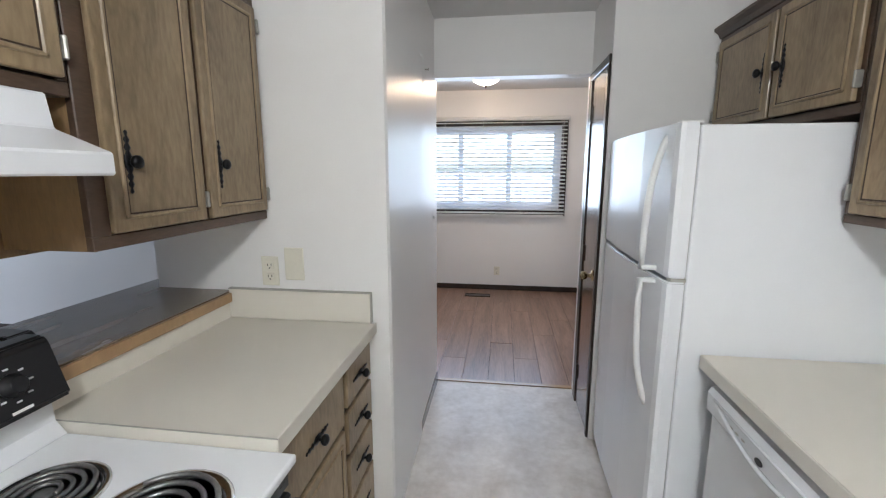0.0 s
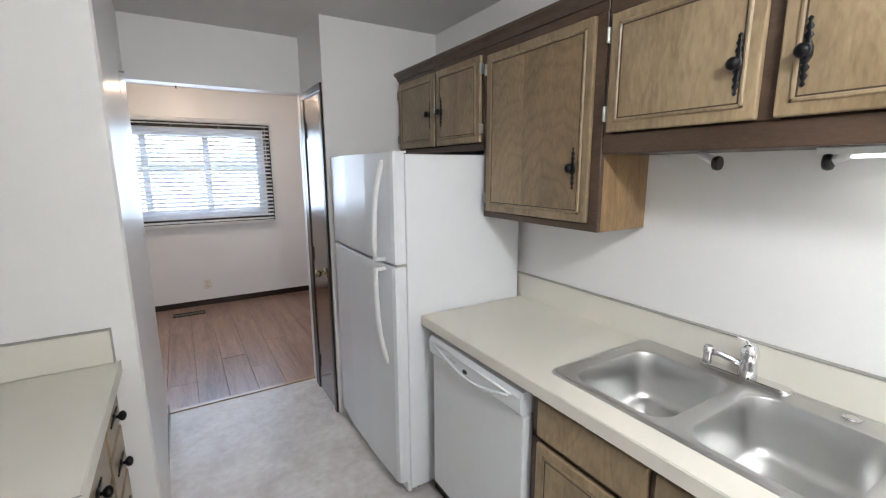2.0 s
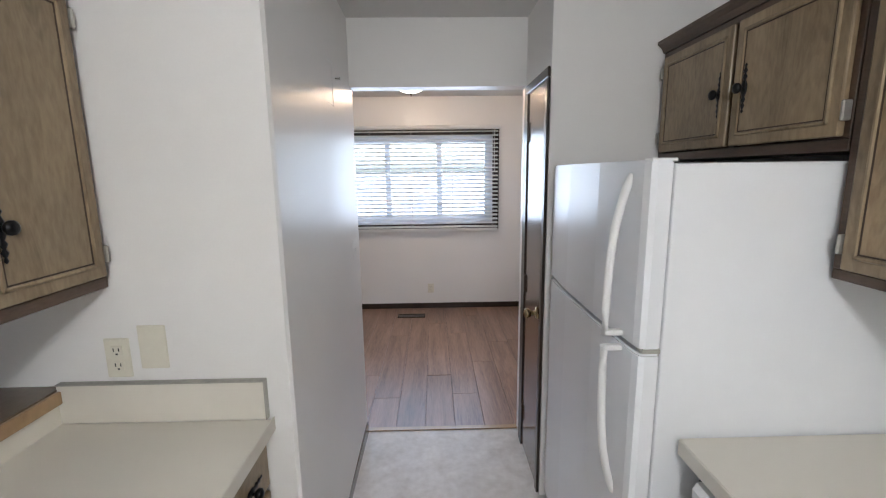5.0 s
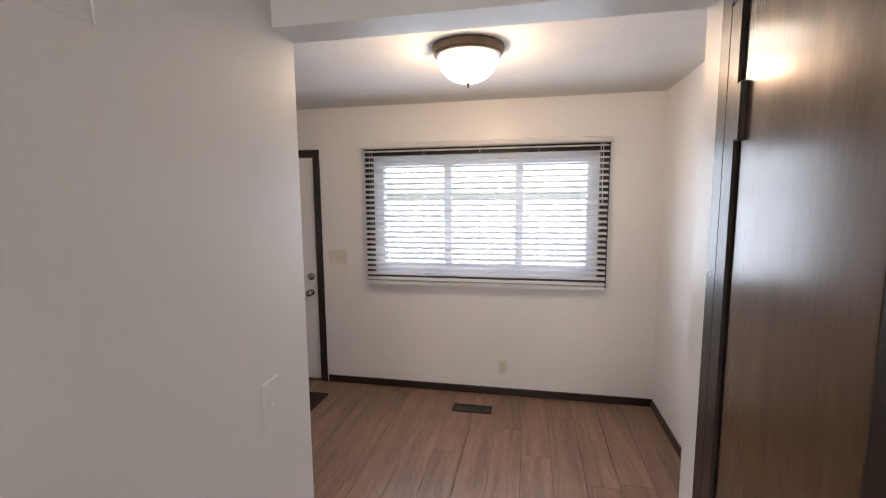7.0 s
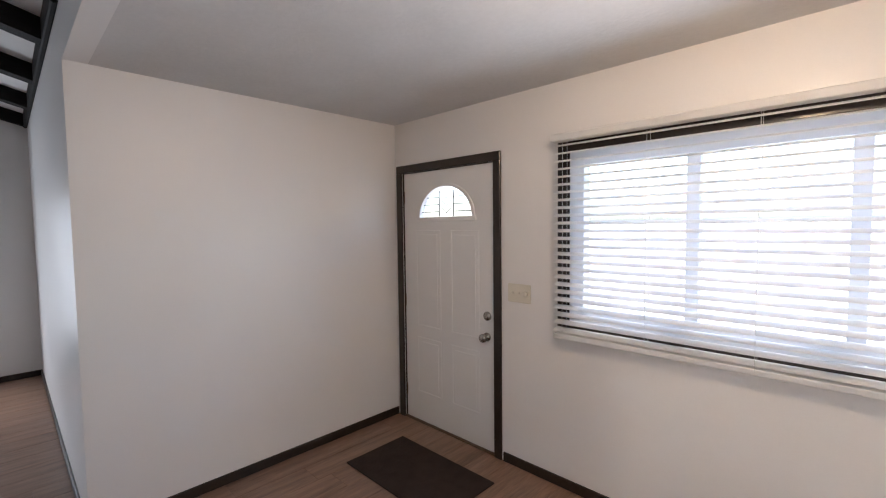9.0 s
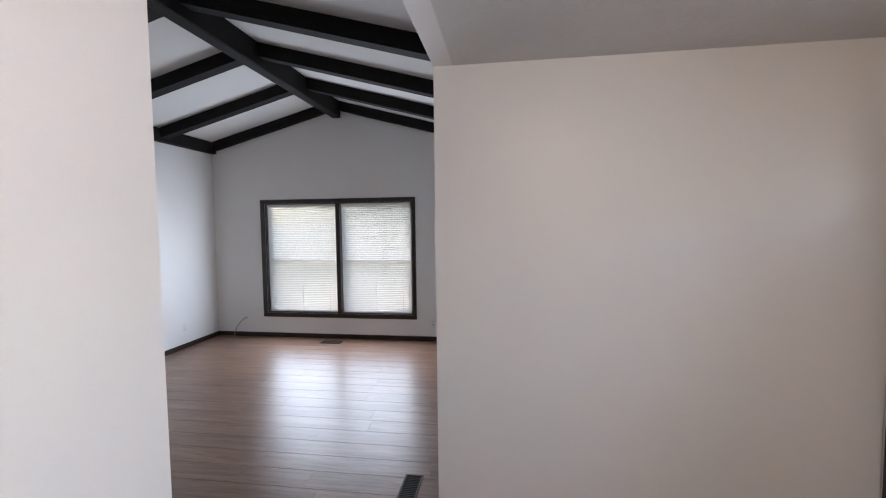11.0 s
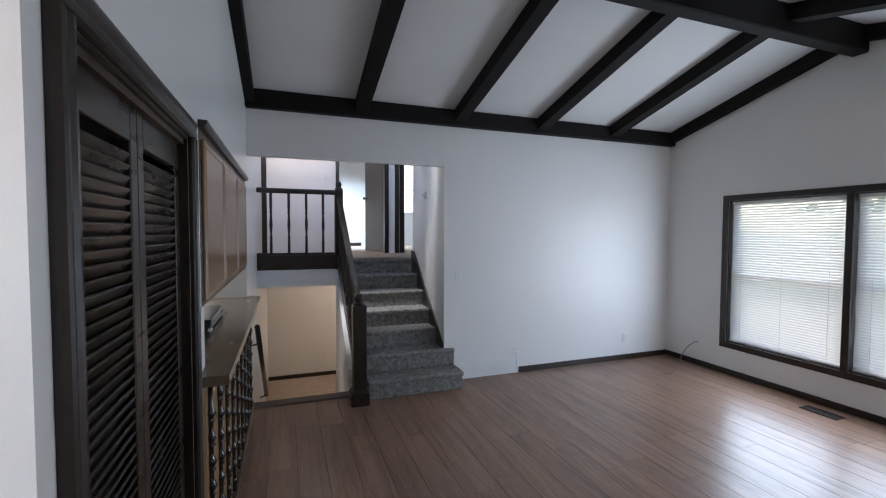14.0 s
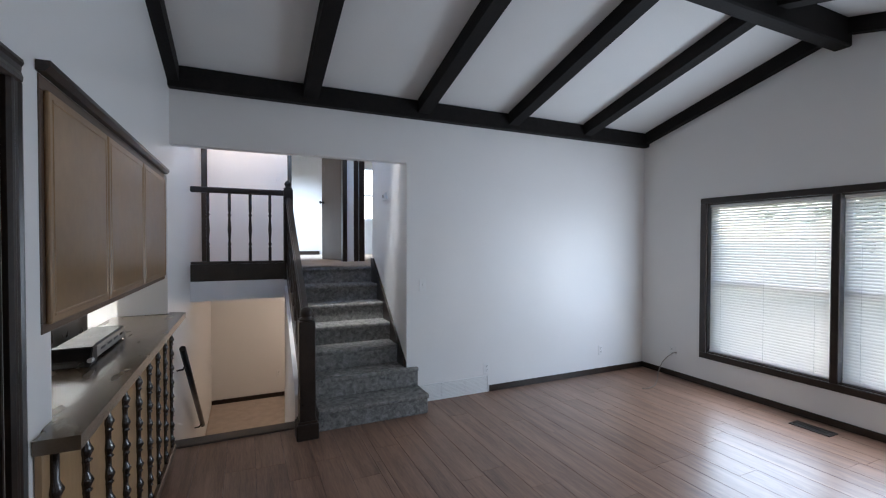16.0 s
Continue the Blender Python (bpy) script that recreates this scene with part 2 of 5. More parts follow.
def cathedral(name, pale, dark, cy, cz, wide, turns):
    """Crown-cut veneer: arched grain lines round a centre in the plane x = const, broken up by noise."""
    m = material(name, pale, 0.36, scale=3.0, stretch=(3, 3, 1), vary=0.15, fine=40, bump=0.03, coat=0.12, second=dark, wave=True)
    nt = m.node_tree
    nd, ln = nt.nodes, nt.links
    geo = nd.new("ShaderNodeNewGeometry")
    mp = nd.new("ShaderNodeMapping")
    mp.inputs["Location"].default_value = (0, -cy * wide, -cz)
    mp.inputs["Scale"].default_value = (0.0, wide, 1.0)
    ln.new(geo.outputs["Position"], mp.inputs["Vector"])
    wv = nd.new("ShaderNodeTexWave")
    wv.wave_type, wv.rings_direction = "RINGS", "X"
    wv.inputs["Scale"].default_value = turns
    wv.inputs["Distortion"].default_value = 9.0
    wv.inputs["Detail"].default_value = 3.0
    wv.inputs["Detail Scale"].default_value = 1.6
    ln.new(mp.outputs[0], wv.inputs["Vector"])
    mix = nd.new("ShaderNodeMix")
    mix.data_type, mix.blend_type = "RGBA", "MULTIPLY"
    mix.inputs[0].default_value = 0.32
    ramp = nd.new("ShaderNodeValToRGB")
    ramp.color_ramp.elements[0].color, ramp.color_ramp.elements[1].color = (0.55, 0.47, 0.38, 1), (1, 1, 1, 1)
    ramp.color_ramp.elements[1].position = 0.55
    ln.new(wv.outputs["Fac"], ramp.inputs[0])
    p = nd["Principled BSDF"]
    ln.new(p.inputs["Base Color"].links[0].from_socket, mix.inputs[6])
    ln.new(ramp.outputs[0], mix.inputs[7])
    ln.new(mix.outputs[2], p.inputs["Base Color"])
    return m


VENEER_PALE = cathedral("crown_cut_veneer_pale", (0.31, 0.225, 0.125), (0.19, 0.13, 0.07), 1.98, 1.42, 1.9, 5.0)
VENEER_DARK = cathedral("crown_cut_veneer", (0.25, 0.175, 0.095), (0.145, 0.098, 0.052), 1.78, 1.30, 1.5, 4.4)


# ---- building helpers ----
def box(bm, x0, x1, y0, y1, z0, z1, bev=0.0, seg=1):
    r = bmesh.ops.create_cube(bm, size=1)
    vs = r["verts"]
    for v in vs:
        v.co = Vector(((x0 + x1) / 2 + v.co.x * (x1 - x0), (y0 + y1) / 2 + v.co.y * (y1 - y0), (z0 + z1) / 2 + v.co.z * (z1 - z0)))
    if bev:
        es = {e for v in vs for e in v.link_edges}
        bmesh.ops.bevel(bm, geom=list(es), offset=bev, segments=seg, profile=0.5, affect="EDGES")
    return bm


def boxes(*dims, bev=0.0):
    bm = bmesh.new()
    for d in dims:
        box(bm, *d, bev=bev)
    return bm


def one(x0, x1, y0, y1, z0, z1, bev=0.0, seg=1):
    return box(bmesh.new(), x0, x1, y0, y1, z0, z1, bev, seg)


def lathe(bm, profile, m=None, seg=16, smooth=True):
    """Turns (radius, height) pairs about the z axis, then moves the result by m."""
    m = m or Matrix.Identity(4)
    rings = []
    for r, z in profile:
        rings.append([bm.verts.new(m @ Vector((r * math.cos(2 * math.pi * i / seg), r * math.sin(2 * math.pi * i / seg), z))) for i in range(seg)])
    for a, b in zip(rings, rings[1:]):
        for i in range(seg):
            f = bm.faces.new((a[i], a[(i + 1) % seg], b[(i + 1) % seg], b[i]))
            f.smooth = smooth
    bm.faces.new(list(reversed(rings[0])))
    bm.faces.new(rings[-1])
    return bm


def tube(bm, pts, r, seg=8, closed=False):
    pts = [Vector(p) for p in pts]
    rings = []
    n = len(pts)
    for i, p in enumerate(pts):
        a = pts[i - 1] if (i > 0 or closed) else p
        b = pts[(i + 1) % n] if (i < n - 1 or closed) else p
        q = (b - a).normalized().to_track_quat("Z", "Y")
        rings.append([bm.verts.new(p + q @ Vector((r * math.cos(2 * math.pi * k / seg), r * math.sin(2 * math.pi * k / seg), 0))) for k in range(seg)])
    pairs = list(zip(rings, rings[1:])) + ([(rings[-1], rings[0])] if closed else [])
    for a, b in pairs:
        for k in range(seg):
            bm.faces.new((a[k], a[(k + 1) % seg], b[(k + 1) % seg], b[k])).smooth = True
    if not closed:
        bm.faces.new(list(reversed(rings[0])))
        bm.faces.new(rings[-1])
    return bm


def prism(bm, outline, axis, a, b):
    """Pushes a 2D outline along an axis from a to b. The outline holds the two other coordinates in order."""
    def at(u, v, w):
        return {"x": (w, u, v), "y": (u, w, v), "z": (u, v, w)}[axis]
    lo = [bm.verts.new(at(u, v, a)) for u, v in outline]
    hi = [bm.verts.new(at(u, v, b)) for u, v in outline]
    bm.faces.new(lo)
    bm.faces.new(list(reversed(hi)))
    n = len(lo)
    for i in range(n):
        bm.faces.new((lo[i], hi[i], hi[(i + 1) % n], lo[(i + 1) % n]))
    bmesh.ops.recalc_face_normals(bm, faces=bm.faces)
    return bm


def mesh_object(name, bm, mat):
    bmesh.ops.recalc_face_normals(bm, faces=bm.faces)
    me = bpy.data.meshes.new(name)
    bm.to_mesh(me)
    bm.free()
    me.materials.append(mat)
    return new(name, me)


def part(name, bm, mat, parent, label=""):
    ob = mesh_object(name, bm, mat)
    ob.parent = parent
    if parent.parent is None:
        ob.matrix_parent_inverse = Matrix.Translation(-parent.location)
    return tagged(ob, label)


def piece(name, me, place, parent, turn=None):
    """Another object on a shared mesh, under a thing at the origin or under a part."""
    ob = new(name, me)
    ob.parent = parent
    ob.matrix_basis = Matrix.Translation(place) @ (turn or Matrix.Identity(4))
    return ob


def thing(name, place, label, category, group=""):
    ob = new(name)
    ob.empty_display_size = 0.1
    ob.location = place
    return tagged(ob, label, category, group)


def struct(name, bm, mat, label=""):
    return tagged(mesh_object(name, bm, mat), label, kind="structure")


# ---- large structure ----
CW, KL, TH, PX, PY = 0.064, 2.375, 3.718, 1.02, 3.12      # corridor wall, closet face, threshold, pantry faces
KX, KZ, DZ, DY = 1.77, 2.415, 2.455, 6.235               # kitchen wall, ceilings, window wall
DW, DE = -2.256, 1.645                                   # dining side walls
LE, LW, LS, LN = -0.905, -5.955, 0.165, 4.14             # living room walls
EAVE, SLOPE, RIDGE = 2.868, 0.27, 2.13


def vault(y):
    return EAVE + SLOPE * (min(y, 2 * RIDGE - y) - LS)


struct("floor", boxes((LW - 0.1, DE + 0.1, TH, DY + 0.2, -0.2, -0.012), (LW - 0.1, LE - 0.001, LS + 0.12, TH, -0.2, -0.012),
                      (LW - 0.1, -1.86, LS - 0.12, LS + 0.12, -0.2, -0.012)), SUBFLOOR, "dark joints under reddish-brown wood laminate planks")
struct("floor_kitchen", one(-0.9, KX + 0.1, -1.4, TH, -0.2, 0.0), VINYL, "grey mottled sheet vinyl kitchen floor")
struct("threshold_strip", one(CW, PX, TH - 0.022, TH + 0.018, 0.0, 0.007, 0.003), LIGHTPANEL, "thin golden wood strip where vinyl meets laminate")

# kitchen shell
struct("wall_kitchen_east", one(KX, KX + 0.1, -1.5, PY, 0, KZ), PAINT)
struct("wall_kitchen_south", one(-0.9, KX, -1.5, -1.4, 0, KZ), PAINT)
struct("wall_pantry_south", one(PX + 0.1, KX + 0.1, PY, PY + 0.1, 0, KZ), PAINT)
struct("wall_pantry_west", boxes((PX, PX + 0.1, PY, 3.178, 0, KZ), (PX, PX + 0.1, 3.53, TH + 0.01, 0, KZ), (PX, PX + 0.1, 3.178, 3.53, 2.015, KZ)), PAINT)
struct("wall_pantry_north", one(PX + 0.1, DE + 0.1, TH - 0.09, TH + 0.01, 0, DZ), PAINT)
struct("wall_header", one(CW, PX, 3.624, TH + 0.01, 2.07, DZ), PAINT, "white header over the passage to the dining room")
struct("wall_closet_south", one(-0.9, CW - 0.09, KL, KL + 0.1, 0, KZ), PAINT)
wc = bmesh.new()
prism(wc, [(CW - 0.09, KL), (CW + 0.016, KL), (CW + 0.024, KL + 0.012), (CW, TH + 0.002), (CW - 0.008, TH + 0.01), (CW - 0.09, TH + 0.01)], "z", 0, DZ)
struct("wall_corridor", wc, PAINT)
struct("wall_closet_north", one(LE, CW - 0.09, TH - 0.09, TH + 0.01, 0, DZ), PAINT)
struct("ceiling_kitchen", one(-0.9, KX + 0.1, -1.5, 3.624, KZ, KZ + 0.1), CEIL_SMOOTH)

# dining room shell
W0, W1, WZ0, WZ1 = -0.655, 1.185, 1.03, 2.035
D0, D1, DTOP = -2.165, -1.215, 2.045
struct("wall_window", boxes((DW - 0.1, D0, DY, DY + 0.085, 0, DZ), (D0, D1, DY, DY + 0.085, DTOP, DZ), (D1, W0, DY, DY + 0.085, 0, DZ),
                            (W0, W1, DY, DY + 0.085, 0, WZ0), (W0, W1, DY, DY + 0.085, WZ1, DZ), (W1, DE + 0.1, DY, DY + 0.085, 0, DZ)), PAINT)
struct("wall_dining_east", one(DE, DE + 0.1, TH, DY, 0, DZ), PAINT)
struct("wall_dining_west", one(DW - 0.1, DW, LN + 0.1, DY, 0, DZ), PAINT)
cd = bmesh.new()
prism(cd, [(DW - 0.1, LN + 0.1), (LE, LN + 0.1), (LE, TH - 0.09), (DE + 0.1, TH - 0.09), (DE + 0.1, DY + 0.085), (DW - 0.1, DY + 0.085)], "z", DZ, DZ + 0.1)
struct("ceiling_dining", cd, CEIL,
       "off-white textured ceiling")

# living room shell
V0, V1, VZ0, VZ1 = 0.985, 3.185, 0.365, 1.968
struct("wall_living_west_south", one(LW - 0.14, LW, LS - 0.1, V0, 0, 2.6), PAINT)
struct("wall_living_west_north", one(LW - 0.14, LW, V1, LN + 0.1, 0, 2.6), PAINT)
struct("wall_living_west_sill", one(LW - 0.14, LW, V0, V1, 0, VZ0), PAINT)
struct("wall_living_west_head", one(LW - 0.14, LW, V0, V1, VZ1, 2.6), PAINT)
g = bmesh.new()
prism(g, [(LS - 0.1, 2.6), (LN + 0.1, 2.6), (LN + 0.1, vault(LN) + 0.02), (RIDGE, vault(RIDGE) + 0.04), (LS - 0.1, vault(LS) + 0.0)], "x", LW - 0.14, LW)
struct("wall_living_west_gable", g, PAINT)
struct("wall_living_north", one(LW, DW, LN, LN + 0.1, 0, 2.95), PAINT)
struct("wall_living_north_header", boxes((DW, LE, LN, LN + 0.1, DZ, 2.95)), PAINT)
C0, C1, CTOP = 2.668, 3.605, 1.956
struct("wall_living_east_north", one(LE, LE + 0.1, C1, TH - 0.09, 0, DZ), PAINT)
struct("wall_living_east_closet_head", one(LE, LE + 0.1, C0, C1, CTOP, DZ), PAINT)
struct("wall_living_east_pier", one(LE, LE + 0.1, 2.475, C0, 0, DZ), PAINT)
struct("wall_living_east_head", one(LE, LE + 0.1, LS, 2.475, 2.035, DZ), PAINT)
g = bmesh.new()
prism(g, [(LS - 0.1, DZ), (LN, DZ), (LN, vault(LN) + 0.02), (RIDGE, vault(RIDGE) + 0.04), (LS - 0.1, EAVE)], "x", LE, LE + 0.1)
struct("wall_living_east_gable", g, PAINT)
struct("wall_pass_through_base", one(LE, -0.60, LS, 2.475, 0, 0.975), PAINT, "half-height white wall under the bar top")
struct("wall_pass_through_jamb", one(LE, -0.60, LS, 0.30, 1.022, 2.035), PAINT)
struct("wall_pass_through_end", one(LE, -0.60, KL + 0.085, 2.475, 1.022, 2.035), PAINT)
struct("wall_pass_through_soffit", one(LE + 0.1, -0.60, LS, KL, 2.035, KZ), PAINT)
struct("wall_stair_corner", one(LE, -0.60, LS - 0.1, LS, -0.2, DZ), PAINT)
struct("wall_kitchen_west", one(-0.90, -0.60, -1.5, LS - 0.1, -0.2, KZ), PAINT)
OX0, OX1, OZ = LE, -2.822, 2.305
struct("wall_living_south", boxes((LW, OX1, LS - 0.1, LS, 0, EAVE), (OX1, LE, LS - 0.1, LS, OZ, EAVE)), PAINT)
roof = bmesh.new()
prism(roof, [(LS - 0.12, vault(LS) - 0.032), (RIDGE, vault(RIDGE)), (RIDGE, vault(RIDGE) + 0.12), (LS - 0.12, vault(LS) + 0.09)], "x", LW - 0.14, LE + 0.1)
prism(roof, [(RIDGE, vault(RIDGE)), (LN + 0.12, vault(LN) - 0.032), (LN + 0.12, vault(LN) + 0.09), (RIDGE, vault(RIDGE) + 0.12)], "x", LW - 0.14, LE + 0.1)
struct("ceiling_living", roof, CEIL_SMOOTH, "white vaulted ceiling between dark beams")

# stair hall shell, upper and lower levels
UZ, HB = 1.26, -2.4
struct("wall_stair_east", boxes((LE, LE + 0.1, -4.3, LS - 0.1, -1.5, 4.1)), PAINT)
struct("wall_stair_west", one(OX1 - 0.1, OX1, -1.06, LS - 0.1, 0.0, 4.0), PAINT)
struct("wall_stair_divider", one(-1.90, -1.82, -1.1, LS - 0.1, -1.3, 0.0), PAINT)
struct("floor_upper_hall", boxes((-4.6, -1.90, -6.0, -1.05, UZ - 0.2, UZ), (-1.90, LE, -6.0, -1.17, UZ - 0.12, UZ)), TANCARPET, "tan carpet of the upper hall")
struct("wall_upper_hall_back", boxes((-1.965, LE, HB - 0.1, HB, UZ, 4.0), (-3.06, -2.74, HB - 0.1, HB, UZ, 4.0), (-2.74, -1.965, HB - 0.1, HB, 3.32, 4.0),
                                     (-4.6, -3.30, HB - 0.1, HB, UZ, 4.0)), PAINT)
struct("wall_upper_hall_west", one(-4.7, -4.6, -6.0, -1.05, UZ, 4.0), PAINT)
struct("wall_upper_hall_north", one(-4.6, OX1 - 0.1, -1.15, -1.06, UZ, 4.0), PAINT)
struct("wall_upper_room_back", boxes((-4.7, -4.5, -6.1, -6.0, UZ, 4.0), (-3.7, LE, -6.1, -6.0, UZ, 4.0), (-4.5, -3.7, -6.1, -6.0, UZ, 2.05), (-4.5, -3.7, -6.1, -6.0, 3.3, 4.0)), PAINT)
struct("wall_upper_room_east", one(-1.0, LE, -6.0, HB - 0.1, UZ, 4.0), PAINT)
struct("ceiling_upper_hall", one(-4.7, LE + 0.1, -6.1, LS - 0.1, 4.0, 4.1), CEIL_SMOOTH)
struct("floor_lower_level", one(-3.2, LE, -3.9, 0.0, -1.3, -1.12), TANCARPET, "pale tan carpet of the lower level")
struct("wall_lower_back", one(-3.2, LE, -4.0, -3.9, -1.2, 1.06), PAINT)
struct("wall_lower_west", one(-3.2, -3.1, -3.9, -1.1, -1.2, 1.06), PAINT)
struct("wall_lower_soffit", one(-1.90, LE, -1.17, -1.09, 0.93, UZ - 0.12), PAINT)
struct("ceiling_lower_level", one(-3.2, LE, -3.9, -1.17, 0.95, UZ - 0.121), CEIL_SMOOTH)
struct("wall_lower_under_stairs", one(-3.2, -1.90, -1.17, -1.09, -1.2, UZ - 0.2), PAINT)

# baseboards and trim
BB = 0.064
for i, d in enumerate(((D1 + 0.075, DE, DY - 0.014, DY, 0, BB), (DE - 0.014, DE, TH + 0.011, DY - 0.014, 0, BB), (DW, DW + 0.014, LN + 0.1, DY - 0.014, 0, BB),
                       (LW, LW + 0.014, LS, LN, 0, BB), (LW + 0.014, DW - 0.1, LN - 0.014, LN, 0, BB), (LW + 0.014, -3.735, LS, LS + 0.014, 0, BB))):
    struct("baseboard_%d" % (i + 1), one(*d, 0.003), DARK, "dark-stained wooden baseboard")
struct("baseboard_corridor", one(CW, CW + 0.012, KL + 0.02, TH - 0.02, 0, 0.07, 0.003), GREYDOOR, "grey-brown vinyl baseboard")
struct("baseboard_lower", one(-3.1, LE, -3.9, -3.885, -1.12, -1.05), DARK)
struct("baseboard_upper", boxes((-2.94, -1.0, -6.0, -5.985, UZ, UZ + 0.08)), DARK)


def casing(name, axis, face, out, a0, a1, z0, z1, w, t, mat, sides="lrt", label="dark-stained wooden casing"):
    """Flat trim round an opening in a wall: the wall's plane is axis = face, the trim stands t proud towards out."""
    lo, hi = sorted((face, face + out * t))
    bm = bmesh.new()
    rects = []
    if "l" in sides:
        rects.append((a0 - w, a0, z0, z1))
    if "r" in sides:
        rects.append((a1, a1 + w, z0, z1))
    if "t" in sides:
        rects.append((a0 - w, a1 + w, z1, z1 + w))
    if "b" in sides:
        rects.append((a0 - w, a1 + w, z0 - w, z0))
    for u0, u1, v0, v1 in rects:
        if axis == "x":
            box(bm, lo, hi, u0, u1, v0, v1, 0.004)
        else:
            box(bm, u0, u1, lo, hi, v0, v1, 0.004)
    return struct(name, bm, mat, label)


casing("trim_front_door", "y", DY, -1, D0, D1, 0, DTOP, 0.062, 0.018, DARK)
casing("trim_dining_window", "y", DY, -1, W0, W1, WZ0, WZ1, 0.075, 0.016, DARK, "lrtb")
casing("trim_living_window", "x", LW, 1, V0, V1, VZ0, VZ1, 0.062, 0.022, DARK, "lrtb")
CLOSET_PROFILE = [(0.0, 0.0), (0.068, 0.0), (0.068, 0.012), (0.062, 0.021), (0.052, 0.023), (0.044, 0.018), (0.030, 0.017), (0.018, 0.021), (0.007, 0.020), (0.0, 0.012)]
for nm_, y_, s_ in (("trim_closet_south", C0, -1), ("trim_closet_north", C1, 1)):
    bm = bmesh.new()
    prism(bm, [(LE - d, y_ + s_ * w) for w, d in CLOSET_PROFILE], "z", 0, CTOP)
    struct(nm_, bm, DARK, "moulded dark-stained closet casing")
bm = bmesh.new()
prism(bm, [(LE - d, CTOP + w) for w, d in CLOSET_PROFILE], "y", C0 - 0.068, C1 + 0.068)
struct("trim_closet_head", bm, DARK, "moulded dark-stained closet casing")
casing("trim_pantry_door", "x", PX, -1, 3.178, 3.53, 0, 2.015, 0.046, 0.013, DARK)
struct("trim_pantry_door_stop", one(PX - 0.011, PX, 3.577, 3.622, 0, 2.061, 0.003), DARK, "dark-stained wooden casing")
for i, (x0, x1) in enumerate(((-0.975, -0.907), (-2.02, -1.967))):
    struct("trim_upper_hall_%d" % (i + 1), one(x0, x1, HB, HB + 0.02, UZ, 3.99, 0.004), DARK)
struct("trim_upper_door_jamb", boxes((-2.80, -2.735, HB - 0.1, HB + 0.02, UZ, 3.38), (-2.97, -2.90, HB, HB + 0.02, UZ, 3.98), (-3.06, -2.98, HB - 0.1, HB + 0.025, UZ, 3.98), bev=0.004), DARK)
struct("trim_upper_wall_end", one(OX1 - 0.104, OX1 - 0.03, -1.085, -1.06, UZ, 3.98, 0.003), DARK)

# beams
EB = 0.143
struct("beam_eave_south", one(LW, LE, LS, LS + 0.085, EAVE - EB - 0.005, EAVE + 0.015, 0.008), BEAM, "rough dark-stained box beam along the wall")
struct("beam_eave_north", one(LW, DW, LN - 0.03, LN, EAVE - EB - 0.005, EAVE + 0.015, 0.008), BEAM, "rough dark-stained box beam along the wall")
rb = one(LW, LE, RIDGE - 0.062, RIDGE + 0.062, vault(RIDGE) - 0.238, vault(RIDGE) + 0.02, 0.010)
struct("beam_ridge", rb, BEAM, "dark-stained ridge beam of the vaulted ceiling")
n = 0
for x in (LE - 0.038, -1.94, -2.965, -3.965, -4.965, LW + 0.038):
    w = 0.038 if x in (LE - 0.038, LW + 0.038) else 0.060
    for s in (1, -1):
        y0, y1 = (LS + 0.085, RIDGE - 0.061) if s > 0 else (RIDGE + 0.061, LN - 0.03)
        n += 1
        bm = bmesh.new()
        prism(bm, [(y0, vault(y0) + 0.01), (y1, vault(y1) + 0.01), (y1, vault(y1) - 0.128), (y0, vault(y0) - 0.128)], "x", x - w, x + w)
        struct("beam_rafter_%d" % n, bm, BEAM, "dark-stained rafter beam under the white vault")


# ---- doors and windows ----
def knob_set(parent, name, m, mat, r=0.027):
    part(name, lathe(bmesh.new(), [(0.03, 0), (0.031, 0.006), (0.012, 0.01), (0.011, 0.03), (r * 0.8, 0.035), (r, 0.048), (r * 0.9, 0.062), (r * 0.3, 0.068)], m, 18), mat, parent)


# front door with a fan light
fd = tagged(thing("door_front", ((D0 + D1) / 2, DY, 0), "closed white panelled steel front door with leaded fan light", "door"), kind="structure")
fx, fz, fr0, fr1 = (D0 + D1) / 2, 1.677, 0.275, 0.236
ring = [(fx + fr0 * math.cos(math.pi * k / 20), fz + fr1 * math.sin(math.pi * k / 20)) for k in range(21)]
dy0, dy1 = DY + 0.012, DY + 0.055
slab = bmesh.new()
left = [p for p in ring if p[0] <= fx + 1e-6]
right = [p for p in ring if p[0] >= fx - 1e-6]
prism(slab, [(D0 + 0.008, 0.012), (D1 - 0.008, 0.012), (D1 - 0.008, fz), (D0 + 0.008, fz)], "y", dy0, dy1)
prism(slab, [(D0 + 0.008, fz)] + list(reversed(left)) + [(fx, DTOP - 0.006), (D0 + 0.008, DTOP - 0.006)], "y", dy0, dy1)
prism(slab, [(D1 - 0.008, fz), (D1 - 0.008, DTOP - 0.006), (fx, DTOP - 0.006)] + list(reversed(right)), "y", dy0, dy1)
part("slab", slab, DOORPAINT, fd)
rim = bmesh.new()
for k in range(20):
    (xa, za), (xb, zb) = ring[k], ring[k + 1]
    o = 1.09
    prism(rim, [(xa, za), (fx + (xa - fx) * o, fz + (za - fz) * o), (fx + (xb - fx) * o, fz + (zb - fz) * o), (xb, zb)], "y", dy0 - 0.011, dy0 + 0.01)
box(rim, fx - fr0 * 1.12, fx + fr0 * 1.12, dy0 - 0.013, dy0 + 0.01, fz - 0.030, fz + 0.004, 0.003)
part("fan_light_frame", rim, DOORPAINT, fd)
gp = bmesh.new()
prism(gp, [(x, z) for x, z in ring], "y", dy0 + 0.018, dy0 + 0.024)
pane = part("fan_light_pane", gp, GLASS, fd, "leaded clear glass")
pane.visible_shadow = False
lead = bmesh.new()
